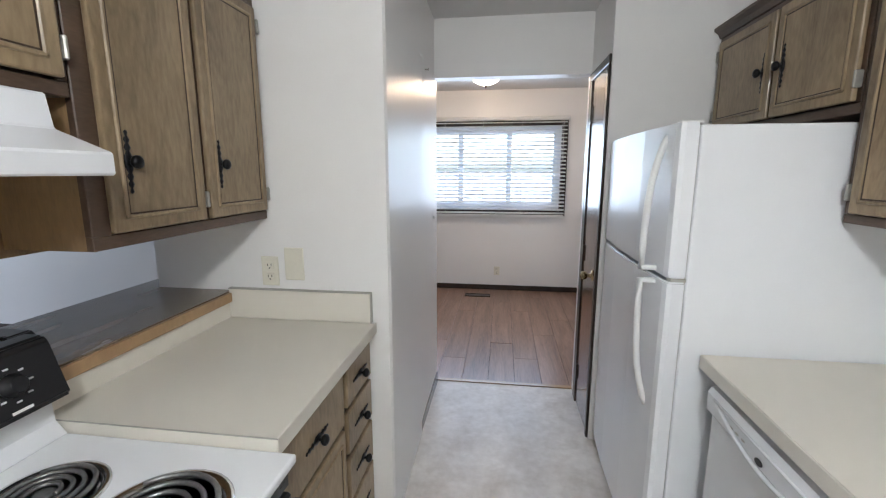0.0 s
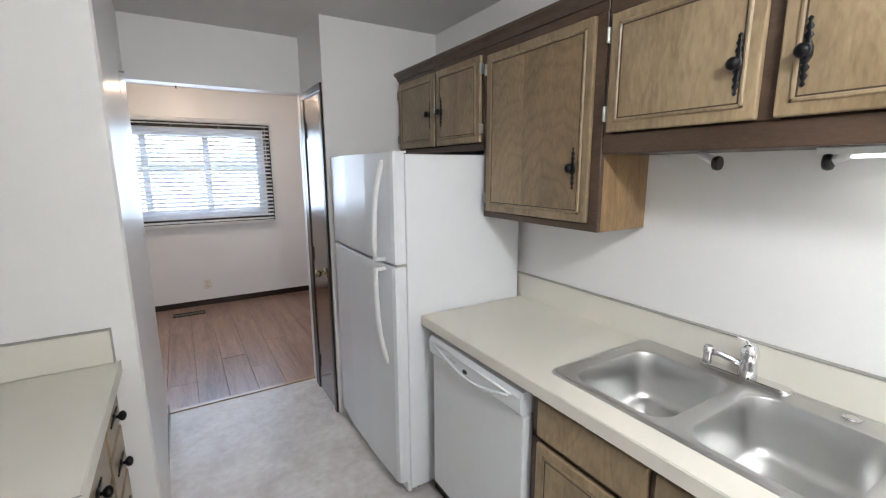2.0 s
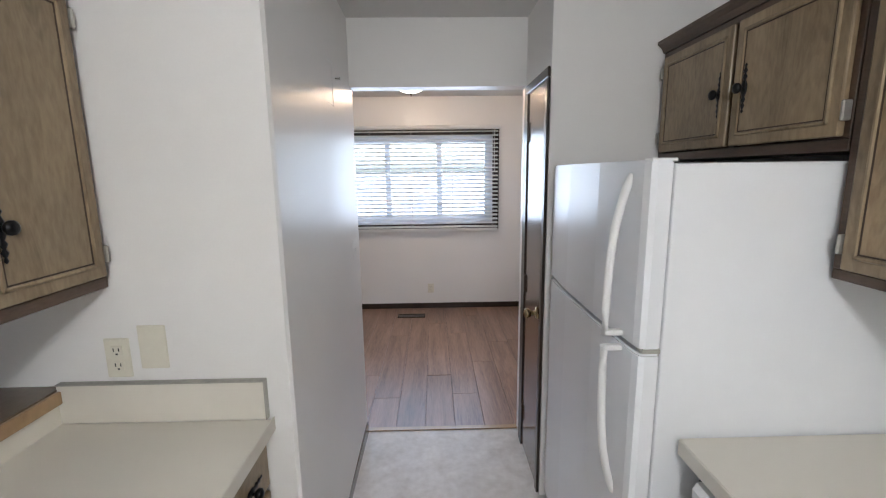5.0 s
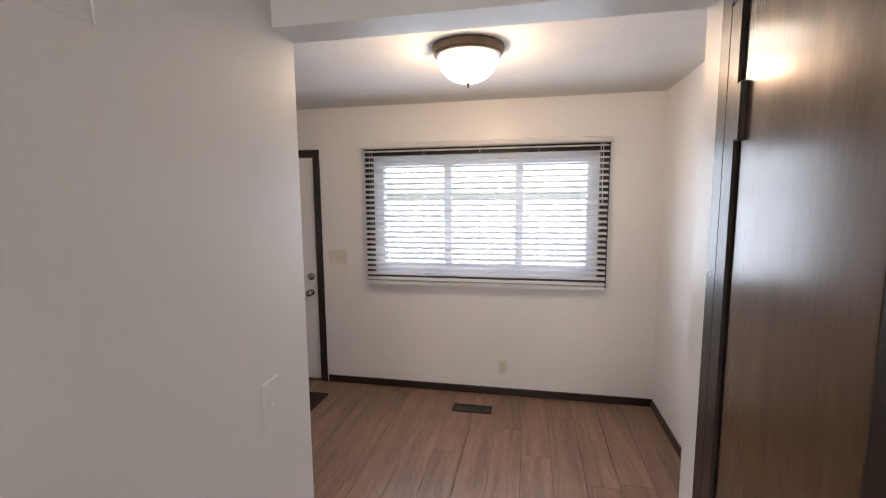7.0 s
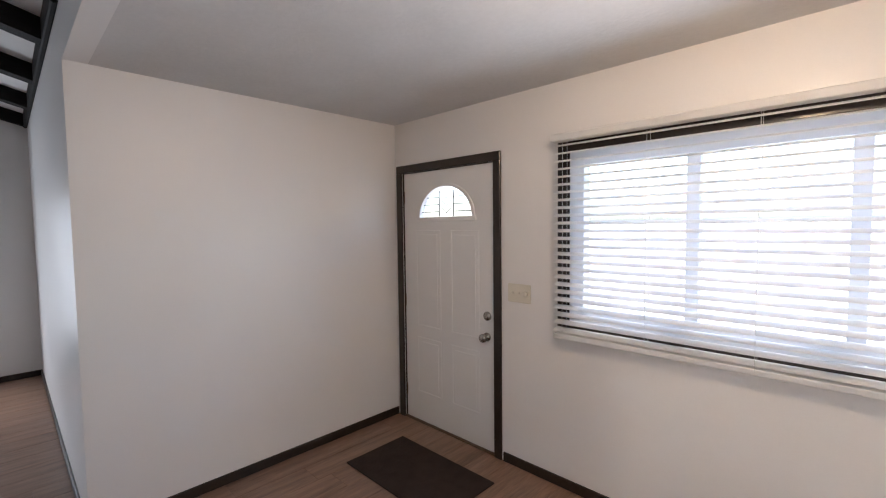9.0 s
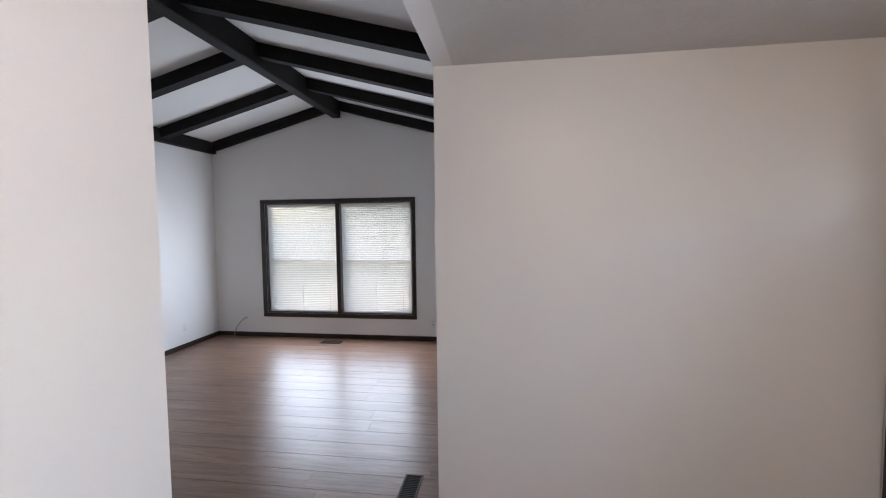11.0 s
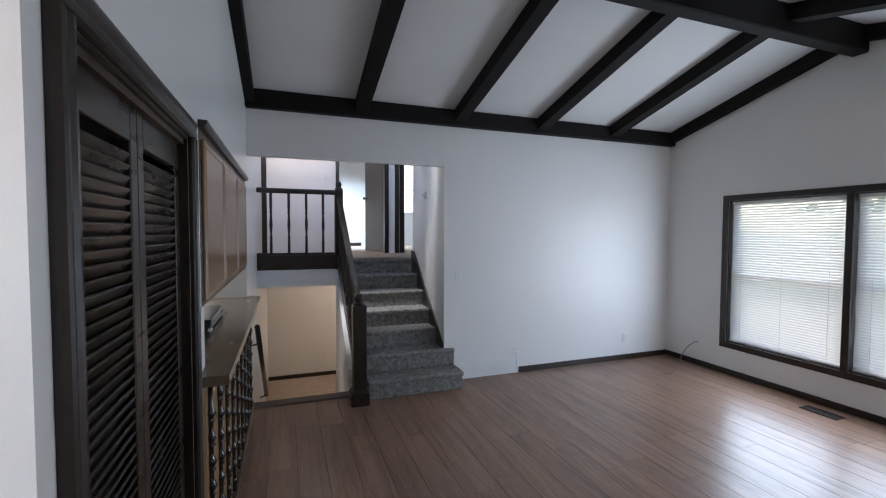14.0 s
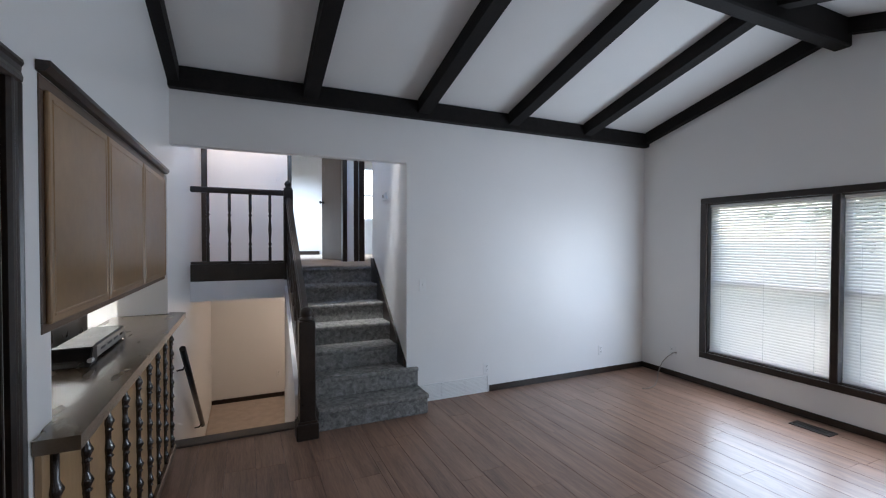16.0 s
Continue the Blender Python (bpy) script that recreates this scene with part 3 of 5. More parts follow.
for k in range(3):
    zc = fz + 0.045 + 0.055 * k
    hw = fr0 * math.sqrt(max(0.05, 1 - ((zc - fz) / fr1) ** 2))
    for s in (-1, 1):
        box(lead, *sorted((fx + s * 0.075, fx + s * hw)), dy0 + 0.012, dy0 + 0.018, zc - 0.003, zc + 0.003)
    tube(lead, [(fx - 0.075, dy0 + 0.015, zc + 0.05), (fx, dy0 + 0.015, zc - 0.01), (fx + 0.075, dy0 + 0.015, zc + 0.05)], 0.003, 5)
for s in (-1, 1):
    box(lead, fx + s * 0.075 - 0.003, fx + s * 0.075 + 0.003, dy0 + 0.012, dy0 + 0.018, fz, fz + 0.20)
part("lead_came", lead, LEAD, fd)
for x0, x1 in ((fx - 0.33, fx - 0.055), (fx + 0.055, fx + 0.33)):
    for z0, z1 in ((0.25, 0.71), (0.80, 1.58)):
        pb = bmesh.new()
        for d in ((x0, x1, z0, z0 + 0.012), (x0, x1, z1 - 0.012, z1), (x0, x0 + 0.012, z0, z1), (x1 - 0.012, x1, z0, z1)):
            box(pb, d[0], d[1], dy0 - 0.0022, dy0 + 0.004, d[2], d[3], 0.0018)
        box(pb, x0 + 0.035, x1 - 0.035, dy0 - 0.0025, dy0 + 0.004, z0 + 0.035, z1 - 0.035, 0.002)
        part("raised_panel", pb, DOORPAINT, fd)
knob_set(fd, "door_knob", Matrix.Translation((-1.290, dy0, 0.83)) @ pose(0, 0, 0, 90), NICKEL, 0.031)
part("deadbolt", lathe(bmesh.new(), [(0.033, 0), (0.033, 0.008), (0.028, 0.014), (0.010, 0.016), (0.009, 0.026)], Matrix.Translation((-1.286, dy0, 0.978)) @ pose(0, 0, 0, 90), 18), NICKEL, fd)
for z in (0.24, 1.0, 1.85):
    part("hinge", one(D0 + 0.002, D0 + 0.014, dy0 - 0.004, dy0 + 0.004, z - 0.05, z + 0.05), BRONZE, fd)
part("jamb", boxes((D0 - 0.004, D0 + 0.006, DY + 0.002, DY + 0.084, 0, DTOP), (D1 - 0.006, D1 + 0.004, DY + 0.002, DY + 0.084, 0, DTOP), (D0, D1, DY + 0.002, DY + 0.084, DTOP - 0.005, DTOP + 0.004)), DARK, fd)
part("sill", one(D0, D1, DY - 0.01, DY + 0.085, 0.0, 0.014, 0.004), BRONZE, fd)

# pantry door
pd = tagged(thing("door_pantry", (PX + 0.02, 3.42, 0), "closed glossy brown flush wooden pantry door", "door"), kind="structure")
part("slab", one(PX - 0.006, PX + 0.034, 3.184, 3.524, 0.012, 2.010, 0.003), BROWNDOOR, pd)
knob_set(pd, "door_knob", Matrix.Translation((PX - 0.006, 3.235, 0.925)) @ pose(0, 0, 0, 0, -90), BRASS, 0.024)
for z in (0.22, 1.0, 1.82):
    part("hinge", one(PX - 0.016, PX - 0.004, 3.510, 3.530, z - 0.05, z + 0.05, 0.003), DARK, pd)
part("jamb", boxes((PX + 0.002, PX + 0.098, 3.174, 3.183, 0, 2.015), (PX + 0.002, PX + 0.098, 3.525, 3.534, 0, 2.015)), DARK, pd)

# dining window
w1 = tagged(thing("window_1", ((W0 + W1) / 2, DY, WZ0), "white vinyl slider window with three panes", "window"), kind="structure")
wy = DY + 0.05


def frame_bars(axis, at0, at1, a0, a1, z0, z1, w):
    bm = bmesh.new()
    for u0, u1, v0, v1 in ((a0, a0 + w, z0, z1), (a1 - w, a1, z0, z1), (a0 + w, a1 - w, z0, z0 + w), (a0 + w, a1 - w, z1 - w, z1)):
        if axis == "y":
            box(bm, u0, u1, at0, at1, v0, v1, 0.003)
        else:
            box(bm, at0, at1, u0, u1, v0, v1, 0.003)
    return bm


part("window_frame", frame_bars("y", wy - 0.045, wy + 0.03, W0, W1, WZ0, WZ1, 0.082), VINYLFRAME, w1)
for mx in (-0.017, 0.575):
    part("mullion", one(mx - 0.03, mx + 0.03, wy - 0.03, wy + 0.02, WZ0 + 0.08, WZ1 - 0.08, 0.003), VINYLFRAME, w1)
for x0, x1 in ((W0 + 0.08, -0.045), (0.01, 0.547), (0.604, W1 - 0.08)):
    ob = part("pane", one(x0, x1, wy - 0.003, wy + 0.003, WZ0 + 0.08, WZ1 - 0.08), GLASS, w1)
    ob.visible_shadow = False

# living room window
w2 = tagged(thing("window_2", (LW, (V0 + V1) / 2, VZ0), "dark-framed double window with two sashes each", "window"), kind="structure")
part("centre_post", one(LW - 0.10, LW + 0.02, 2.08, 2.140, VZ0, VZ1, 0.003), DARK, w2)
part("reveal", frame_bars("x", LW - 0.14, LW + 0.001, V0, V1, VZ0, VZ1, 0.012), DARK, w2)
for a0, a1 in ((V0 + 0.012, 2.08), (2.14, V1 - 0.012)):
    f = part("window_frame", frame_bars("x", LW - 0.12, LW - 0.075, a0, a1, VZ0 + 0.012, VZ1 - 0.012, 0.045), VINYLFRAME, w2)
    part("meeting_rail", one(LW - 0.115, LW - 0.07, a0 + 0.04, a1 - 0.04, 1.105, 1.155, 0.003), VINYLFRAME, w2)
    for z0, z1 in ((VZ0 + 0.05, 1.09), (1.13, VZ1 - 0.05)):
        ob = part("pane", one(LW - 0.10, LW - 0.095, a0 + 0.04, a1 - 0.04, z0, z1), GLASS, w2)
        ob.visible_shadow = False


def slat_mesh(name, length, width, mat, along):
    """A thin, slightly crowned slat, centred on the origin."""
    bm = bmesh.new()
    rows = []
    for k in range(5):
        u = -width / 2 + width * k / 4
        crown = 0.0035 * (1 - (2 * u / width) ** 2) * (width / 0.05)
        rows.append((u, crown))
    outline = rows + [(u, c - 0.0022 * (width / 0.05) ** 0.5) for u, c in reversed(rows)]
    if along == "x":
        prism(bm, outline, "x", -length / 2, length / 2)
    else:
        prism(bm, outline, "y", -length / 2, length / 2)
    me = bpy.data.meshes.new(name)
    bm.to_mesh(me)
    bm.free()
    me.materials.append(mat)
    return me


# wide-slat blind in front of the dining window
B0, B1 = -0.722, 1.243
blind = thing("window_blind", (0, 0, 0), "white wide-slat faux-wood blind, lowered with slats open", "window blind")
part("valance", one(B0 - 0.02, B1 + 0.025, DY - 0.085, DY - 0.017, 2.092, 2.132, 0.004), SLAT, blind)
part("bottom_rail", one(B0, B1, DY - 0.078, DY - 0.028, 0.945, 0.974, 0.004), SLAT, blind)
sm = slat_mesh("slat", B1 - B0, 0.05, SLAT, "x")
ns = 25
for k in range(ns):
    piece("slat", sm, ((B0 + B1) / 2, DY - 0.052, 0.996 + k * (2.070 - 0.996) / (ns - 1)), blind, pose(0, 0, 0, 19 + 0.6 * math.sin(k * 2.1)))
for cx in (B0 + 0.06, B0 + 0.52, 0.26, B1 - 0.52, B1 - 0.06):
    cords = bmesh.new()
    for dy in (-0.079, -0.026):
        tube(cords, [(cx, DY + dy, 0.96), (cx, DY + dy, 2.10)], 0.0011, 5)
    part("ladder_cord", cords, WHITE, blind)
part("tilt_cord", tube(bmesh.new(), [(B1 - 0.045, DY - 0.088, 2.09), (B1 - 0.047, DY - 0.09, 1.8), (B1 - 0.042, DY - 0.09, 1.62)], 0.004, 6), WHITE, blind)

# thin-slat blinds in the living room window
for a0, a1 in ((V0 + 0.02, 2.072), (2.148, V1 - 0.02)):
    mb = thing("mini_blind", (0, 0, 0), "white thin-slat mini blind, lowered and half closed", "window blind", "living room mini blinds")
    part("headrail", one(LW - 0.055, LW - 0.02, a0, a1, VZ1 - 0.04, VZ1 - 0.013, 0.003), WHITE, mb)
    part("bottom_rail", one(LW - 0.05, LW - 0.025, a0, a1, VZ0 + 0.016, VZ0 + 0.03, 0.003), WHITE, mb)
    sm = slat_mesh("slat", a1 - a0 - 0.006, 0.029, MINISLAT, "y")
    z = VZ0 + 0.042
    k = 0
    while z < VZ1 - 0.045:
        piece("slat", sm, (LW - 0.0375, (a0 + a1) / 2, z), mb, pose(0, 0, 0, 0, 51 + 0.6 * math.sin(k * 1.7)))
        z += 0.0265
        k += 1
    for cy in (a0 + 0.12, (a0 + a1) / 2, a1 - 0.12):
        part("ladder_cord", tube(bmesh.new(), [(LW - 0.024, cy, VZ0 + 0.03), (LW - 0.024, cy, VZ1 - 0.03)], 0.0012, 4), WHITE, mb)

# upper room: door ajar and window
ud = tagged(thing("door_upper_room", (-2.735, HB - 0.1, UZ), "dark grey-brown flush interior door standing open", "door"), kind="structure")
slab = part("slab", one(-0.72, 0, -0.018, 0.018, 0.01, 2.03, 0.003), GREYDOOR, ud)
slab.matrix_parent_inverse = Matrix.Identity(4)
slab.matrix_basis = pose(-0.02, -0.02, 0, 0, 0, 0) @ pose(0, 0, 0, 0, 0, 104)
kn = part("door_knob", lathe(bmesh.new(), [(0.03, 0), (0.012, 0.008), (0.012, 0.035), (0.027, 0.045), (0.02, 0.062)], Matrix.Translation((-0.66, -0.018, 0.93)) @ pose(0, 0, 0, 90), 14), IRON, slab)
w3 = tagged(thing("window_3", (-4.1, -6.05, 2.05), "bright white sash window of the upper room", "window"), kind="structure")
part("window_frame", frame_bars("y", -6.08, -6.01, -4.5, -3.7, 2.05, 3.3, 0.05), VINYLFRAME, w3)
part("meeting_rail", one(-4.46, -3.74, -6.07, -6.02, 2.62, 2.67, 0.003), VINYLFRAME, w3)
for z0, z1 in ((2.1, 2.63), (2.66, 3.25)):
    part("pane", one(-4.46, -3.74, -6.045, -6.04, z0, z1), GLASS, w3).visible_shadow = False


# ---- kitchen cabinets ----
def iron_pull(parent, m, s=1.0):
    """A black iron knob on a spindle-shaped back plate; it faces local +z, its plate runs along local y."""
    pl = bmesh.new()
    beads = [(0.001, -0.075), (0.006, -0.070), (0.003, -0.062), (0.009, -0.052), (0.004, -0.044), (0.010, -0.034), (0.005, -0.026), (0.013, -0.010),
             (0.013, 0.010), (0.005, 0.026), (0.010, 0.034), (0.004, 0.044), (0.009, 0.052), (0.003, 0.062), (0.006, 0.070), (0.001, 0.075)]
    lathe(pl, [(r * s, z * s) for r, z in beads], m @ pose(0, 0, 0.002, -90) @ Matrix.Diagonal((1, 0.45, 1, 1)), 10)
    plate = part("back_plate", pl, IRON, parent, "black iron plate")
    part("knob", lathe(bmesh.new(), [(0.006, 0), (0.005, 0.012), (0.012, 0.016), (0.0165, 0.023), (0.0155, 0.030), (0.008, 0.035), (0.002, 0.036)], m @ Matrix.Diagonal((s, s, s, 1)), 14), IRON, plate)


def panel_front(parent, name, side, x, y0, y1, z0, z1, knob=None, mat=None, groove=True):
    """A cabinet door or drawer front in the plane x, facing side (+1 or -1 along x), with a routed moulding line and
    painted groove shade.
    """
    mat = mat or CABINET
    t = 0.018
    a, b = sorted((x, x + side * t))
    d = part(name, one(a, b, y0, y1, z0, z1, 0.005, 2), mat, parent)
    if groove:
        w = 0.030 if (z1 - z0) > 0.2 else 0.020
        f = x + side * t
        mo = bmesh.new()
        for u0, u1, v0, v1 in ((y0 + w, y1 - w, z0 + w, z0 + w + 0.011), (y0 + w, y1 - w, z1 - w - 0.011, z1 - w), (y0 + w, y0 + w + 0.011, z0 + w, z1 - w), (y1 - w - 0.011, y1 - w, z0 + w, z1 - w)):
            box(mo, *sorted((f - side * 0.003, f + side * 0.005)), u0, u1, v0, v1, 0.003)
        part("moulding", mo, CABINET, d, "raised moulding")
        # thin raised strips whose dark brown stands in for shade in a groove
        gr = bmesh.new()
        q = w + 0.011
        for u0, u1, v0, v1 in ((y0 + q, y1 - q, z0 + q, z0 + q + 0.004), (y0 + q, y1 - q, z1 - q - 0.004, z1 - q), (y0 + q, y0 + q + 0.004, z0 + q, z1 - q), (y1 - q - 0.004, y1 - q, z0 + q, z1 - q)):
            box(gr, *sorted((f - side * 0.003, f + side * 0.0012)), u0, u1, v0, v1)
        part("groove", gr, GROOVE_SHADE, d, "dark strip painted as groove shade")
    if knob:
        base = Matrix.Translation((x + side * t, knob[0], knob[1])) @ (pose(0, 0, 0, 0, 90) if side > 0 else pose(0, 0, 0, 0, -90)) @ pose(0, 0, 0, 0, 0, 90 if len(knob) < 3 else 0)
        iron_pull(d, base)
    return d


def hinge(parent, side, x, y, z):
    a, b = sorted((x, x + side * 0.024))
    part("hinge", boxes((a, b, y - 0.005, y + 0.005, z - 0.024, z + 0.024), bev=0.003), GREYMETAL, parent, "dull metal hinge")


RX = 1.50          # face of the upper cabinets by the sink
units = (("fridge", 2.225, PY - 0.004, 1.655, [(2.655, 3.085, 1.690, 2.075, 2.700), (2.24, 2.635, 1.690, 2.075, 2.580)]),
         ("tall", 1.56, 2.221, 1.345, [(1.600, 2.185, 1.375, 2.060, 1.665)]),
         ("sink", 0.12, 1.556, 1.615, [(1.098, 1.535, 1.683, 2.045, 1.150), (0.62, 1.062, 1.683, 2.045, 1.010), (0.16, 0.59, 1.683, 2.045, 0.20)]))
for nm, y0, y1, zb, doors in units:
    c = thing("wall_cabinet", (1.635, (y0 + y1) / 2, zb), {"fridge": "short stained wooden wall cabinet above the fridge", "tall": "tall stained wooden wall cabinet with one figured door",
              "sink": "long stained wooden wall cabinet above the sink"}[nm], "cabinet", "upper cabinets by the sink")
    part("body", one(RX + 0.02, KX, y0 + 0.002, y1 - 0.002, zb, 2.10), CAB_SIDE if nm == "tall" else CAB_FRAME, c)
    ff = bmesh.new()
    zr = doors[0][2] - 0.004
    box(ff, RX, RX + 0.02, y0, y1, zb, zr, 0.002)
    box(ff, RX, RX + 0.02, y0, y1, doors[0][3] + 0.004, 2.10, 0.002)
    edges = [y0] + [v for d in sorted(doors) for v in (d[0] + 0.006, d[1] - 0.006)] + [y1]
    for a, b in zip(edges[::2], edges[1::2]):
        if b - a > 0.004:
            box(ff, RX, RX + 0.02, a, b, zr, doors[0][3] + 0.004, 0.002)
    part("face_frame", ff, CAB_FRAME, c, "darker stained face frame")
    for d0, d1, z0, z1, ky in doors:
        d = panel_front(c, "door", -1, RX, d0, d1, z0, z1, (ky, (z0 + z1) / 2 - (0.0 if nm != "tall" else 0.13) - (0.045 if nm == "sink" else 0.02)))
        if nm == "tall":
            ym = d0 + (d1 - d0) * 0.58
            part("veneer", one(RX - 0.0192, RX - 0.0175, d0 + 0.046, ym, z0 + 0.046, z1 - 0.046), VENEER_DARK, d, "darker crown-cut veneer leaf")
            part("veneer", one(RX - 0.0192, RX - 0.0175, ym, d1 - 0.046, z0 + 0.046, z1 - 0.046), VENEER_PALE, d, "paler crown-cut veneer leaf")
        hy = d1 + 0.008 if ky < (d0 + d1) / 2 else d0 - 0.008
        for z in (z0 + 0.06, z1 - 0.06):
            hinge(d, -1, RX, hy, z)
crown = bmesh.new()
prism(crown, [(RX - 0.006, 2.100), (RX + 0.02, 2.100), (RX + 0.02, 2.146), (RX - 0.034, 2.146), (RX - 0.034, 2.134), (RX - 0.016, 2.120)], "y", 0.12, PY - 0.003)
tagged(mesh_object("crown_moulding", crown, CAB_FRAME), "dark stained crown moulding along the cabinet tops", "moulding")

# base cabinets by the sink
RB = 1.185
base = thing("sink_base_cabinet", (1.47, 1.1, 0), "dark stained wooden sink base cabinet", "cabinet", "lower cabinets")
part("body", boxes((RB + 0.02, KX, 0.30, 1.515, 0.09, 0.70), (RB + 0.02, RB + 0.04, 0.30, 1.515, 0.70, 0.868), (RB + 0.02, KX, 0.30, 0.32, 0.70, 0.868)), CAB_FRAME, base)
part("toe_kick", one(RB + 0.075, RB + 0.09, 0.30, 1.515, 0.0, 0.09), BLACK, base)
part("face_frame", boxes((RB, RB + 0.02, 0.30, 1.515, 0.09, 0.13), (RB, RB + 0.02, 0.30, 1.515, 0.852, 0.868), (RB, RB + 0.02, 1.478, 1.515, 0.13, 0.852), (RB, RB + 0.02, 1.075, 1.105, 0.13, 0.852),
                         (RB, RB + 0.02, 0.66, 0.70, 0.13, 0.852), (RB, RB + 0.02, 0.30, 0.33, 0.13, 0.852), (RB, RB + 0.02, 0.30, 1.515, 0.70, 0.73), bev=0.002), CAB_FRAME, base)
panel_front(base, "drawer_front", -1, RB, 1.098, 1.478, 0.724, 0.850, groove=False)
panel_front(base, "drawer_front", -1, RB, 0.695, 1.078, 0.724, 0.850, groove=False)
panel_front(base, "door", -1, RB, 1.098, 1.478, 0.125, 0.702, (1.15, 0.60))
panel_front(base, "door", -1, RB, 0.695, 1.078, 0.125, 0.702, (1.03, 0.60))
b2 = thing("base_cabinet", (1.47, -0.5, 0), "dark stained wooden base cabinet", "cabinet", "lower cabinets")
part("body", one(RB + 0.02, KX, -1.35, 0.295, 0.09, 0.868), CAB_FRAME, b2)
for y0 in (-1.3, -0.76, -0.22):
    panel_front(b2, "door", -1, RB + 0.02, y0, y0 + 0.5, 0.125, 0.84, (y0 + 0.06, 0.7))

# counter by the sink, cut out for the basins
CF = 1.155
def holed_slab(o, h, z0, z1):
    """A slab with a rectangular hole; o and h are x0, x1, y0, y1."""
    bm = bmesh.new()

    def loop(q, z):
        return [bm.verts.new((x, y, z)) for x, y in ((q[0], q[2]), (q[1], q[2]), (q[1], q[3]), (q[0], q[3]))]
    a, b, c, d = loop(o, z1), loop(h, z1), loop(h, z0), loop(o, z0)
    for p, q in ((a, b), (b, c), (c, d), (d, a)):
        for i in range(4):
            bm.faces.new((p[i], p[(i + 1) % 4], q[(i + 1) % 4], q[i]))
    return bm


ct = thing("countertop", (1.45, 0.6, 0.87), "cream laminate countertop with raised backsplash by the sink", "countertop")
part("slab", holed_slab((CF, KX - 0.02, -1.35, 2.219), (1.262, 1.735, 0.745, 1.488), 0.872, 0.912), COUNTER, ct)
part("front_edge", one(CF - 0.004, CF, -1.35, 2.219, 0.868, 0.911, 0.0015), COUNTER, ct)
part("backsplash", one(KX - 0.02, KX, -1.35, 2.262, 0.872, 1.030, 0.003), COUNTER, ct)
part("edge_strip", one(KX - 0.022, KX - 0.001, -1.35, 2.262, 1.030, 1.034), GREYMETAL, ct, "thin grey seam on top of the backsplash")

# double sink
S0, S1, T0, T1 = 1.240, 1.755, 0.722, 1.510
sink = thing("kitchen_sink", (1.5, 1.116, 0.912), "brushed stainless steel double-bowl kitchen sink", "sink")


def rounded(x0, x1, y0, y1, r, n=5):
    pts = []
    for cx, cy, a in ((x1 - r, y1 - r, 0), (x0 + r, y1 - r, 90), (x0 + r, y0 + r, 180), (x1 - r, y0 + r, 270)):
        pts += [(cx + r * math.cos(radians(a + 90 * k / n)), cy + r * math.sin(radians(a + 90 * k / n))) for k in range(n + 1)]
    return pts


def loft(bm, loops, close=True):
    rs = [[bm.verts.new((x, y, z)) for x, y in pts] for pts, z in loops]
    for a, b in zip(rs, rs[1:]):
        m = len(a)
        for i in range(m):
            bm.faces.new((a[i], a[(i + 1) % m], b[(i + 1) % m], b[i])).smooth = True
    if close:
        bm.faces.new(rs[-1])
    return rs


rim = bmesh.new()
loft(rim, [(rounded(S0, S1, T0, T1, 0.03), 0.9125), (rounded(S0 + 0.002, S1 - 0.002, T0 + 0.002, T1 - 0.002, 0.03), 0.919), (rounded(S0 + 0.012, S1 - 0.012, T0 + 0.012, T1 - 0.012, 0.03), 0.9205),
           (rounded(S0 + 0.020, S1 - 0.020, T0 + 0.020, T1 - 0.020, 0.03), 0.917)], close=False)
BOWLS = ((0.768, 1.092), (1.134, 1.458))
box(rim, 1.672, S1 - 0.018, T0 + 0.018, T1 - 0.018, 0.913, 0.917)
for (y0, y1), (c0, c1) in zip(BOWLS, ((T0 + 0.018, 1.113), (1.113, T1 - 0.018))):
    loft(rim, [(rounded(S0 + 0.018, 1.672, c0, c1, 0.002), 0.917), (rounded(1.272, 1.664, y0, y1, 0.070), 0.9172), (rounded(1.276, 1.660, y0 + 0.004, y1 - 0.004, 0.068), 0.9150)], close=False)
part("rim", rim, STEEL, sink)
for y0, y1 in BOWLS:
    bw = bmesh.new()
    loft(bw, [(rounded(1.276 + q, 1.660 - q, y0 + 0.004 + q, y1 - 0.004 - q, 0.068 - 0.3 * q), z)
              for q, z in ((0.0, 0.9150), (0.003, 0.909), (0.006, 0.84), (0.011, 0.775), (0.017, 0.757), (0.028, 0.746), (0.046, 0.742), (0.090, 0.7395))])
    bowl = part("bowl", bw, STEEL, sink)
    part("drain", lathe(bmesh.new(), [(0.042, 0.0), (0.040, 0.004), (0.026, 0.002), (0.024, 0.0005)], Matrix.Translation((1.473, (y0 + y1) / 2, 0.7400)), 18), CHROME, bowl)
part("hole_cover", lathe(bmesh.new(), [(0.021, 0), (0.020, 0.004), (0.008, 0.006)], Matrix.Translation((1.712, 0.885, 0.918)), 18), CHROME, sink)
fau = thing("kitchen_faucet", (1.712, 1.135, 0.918), "chrome single-lever kitchen faucet on a long base plate", "faucet")
bp = bmesh.new()
prism(bp, rounded(1.690, 1.738, 1.015, 1.270, 0.02), "z", 0.9175, 0.934)
bmesh.ops.bevel(bp, geom=list(bp.edges), offset=0.004, segments=2, affect="EDGES")
part("base_plate", bp, CHROME, fau)
part("body", lathe(bmesh.new(), [(0.026, 0), (0.025, 0.03), (0.021, 0.05), (0.022, 0.062), (0.026, 0.07), (0.026, 0.085), (0.018, 0.102), (0.006, 0.110)], Matrix.Translation((1.714, 1.135, 0.929)), 20), CHROME, fau)
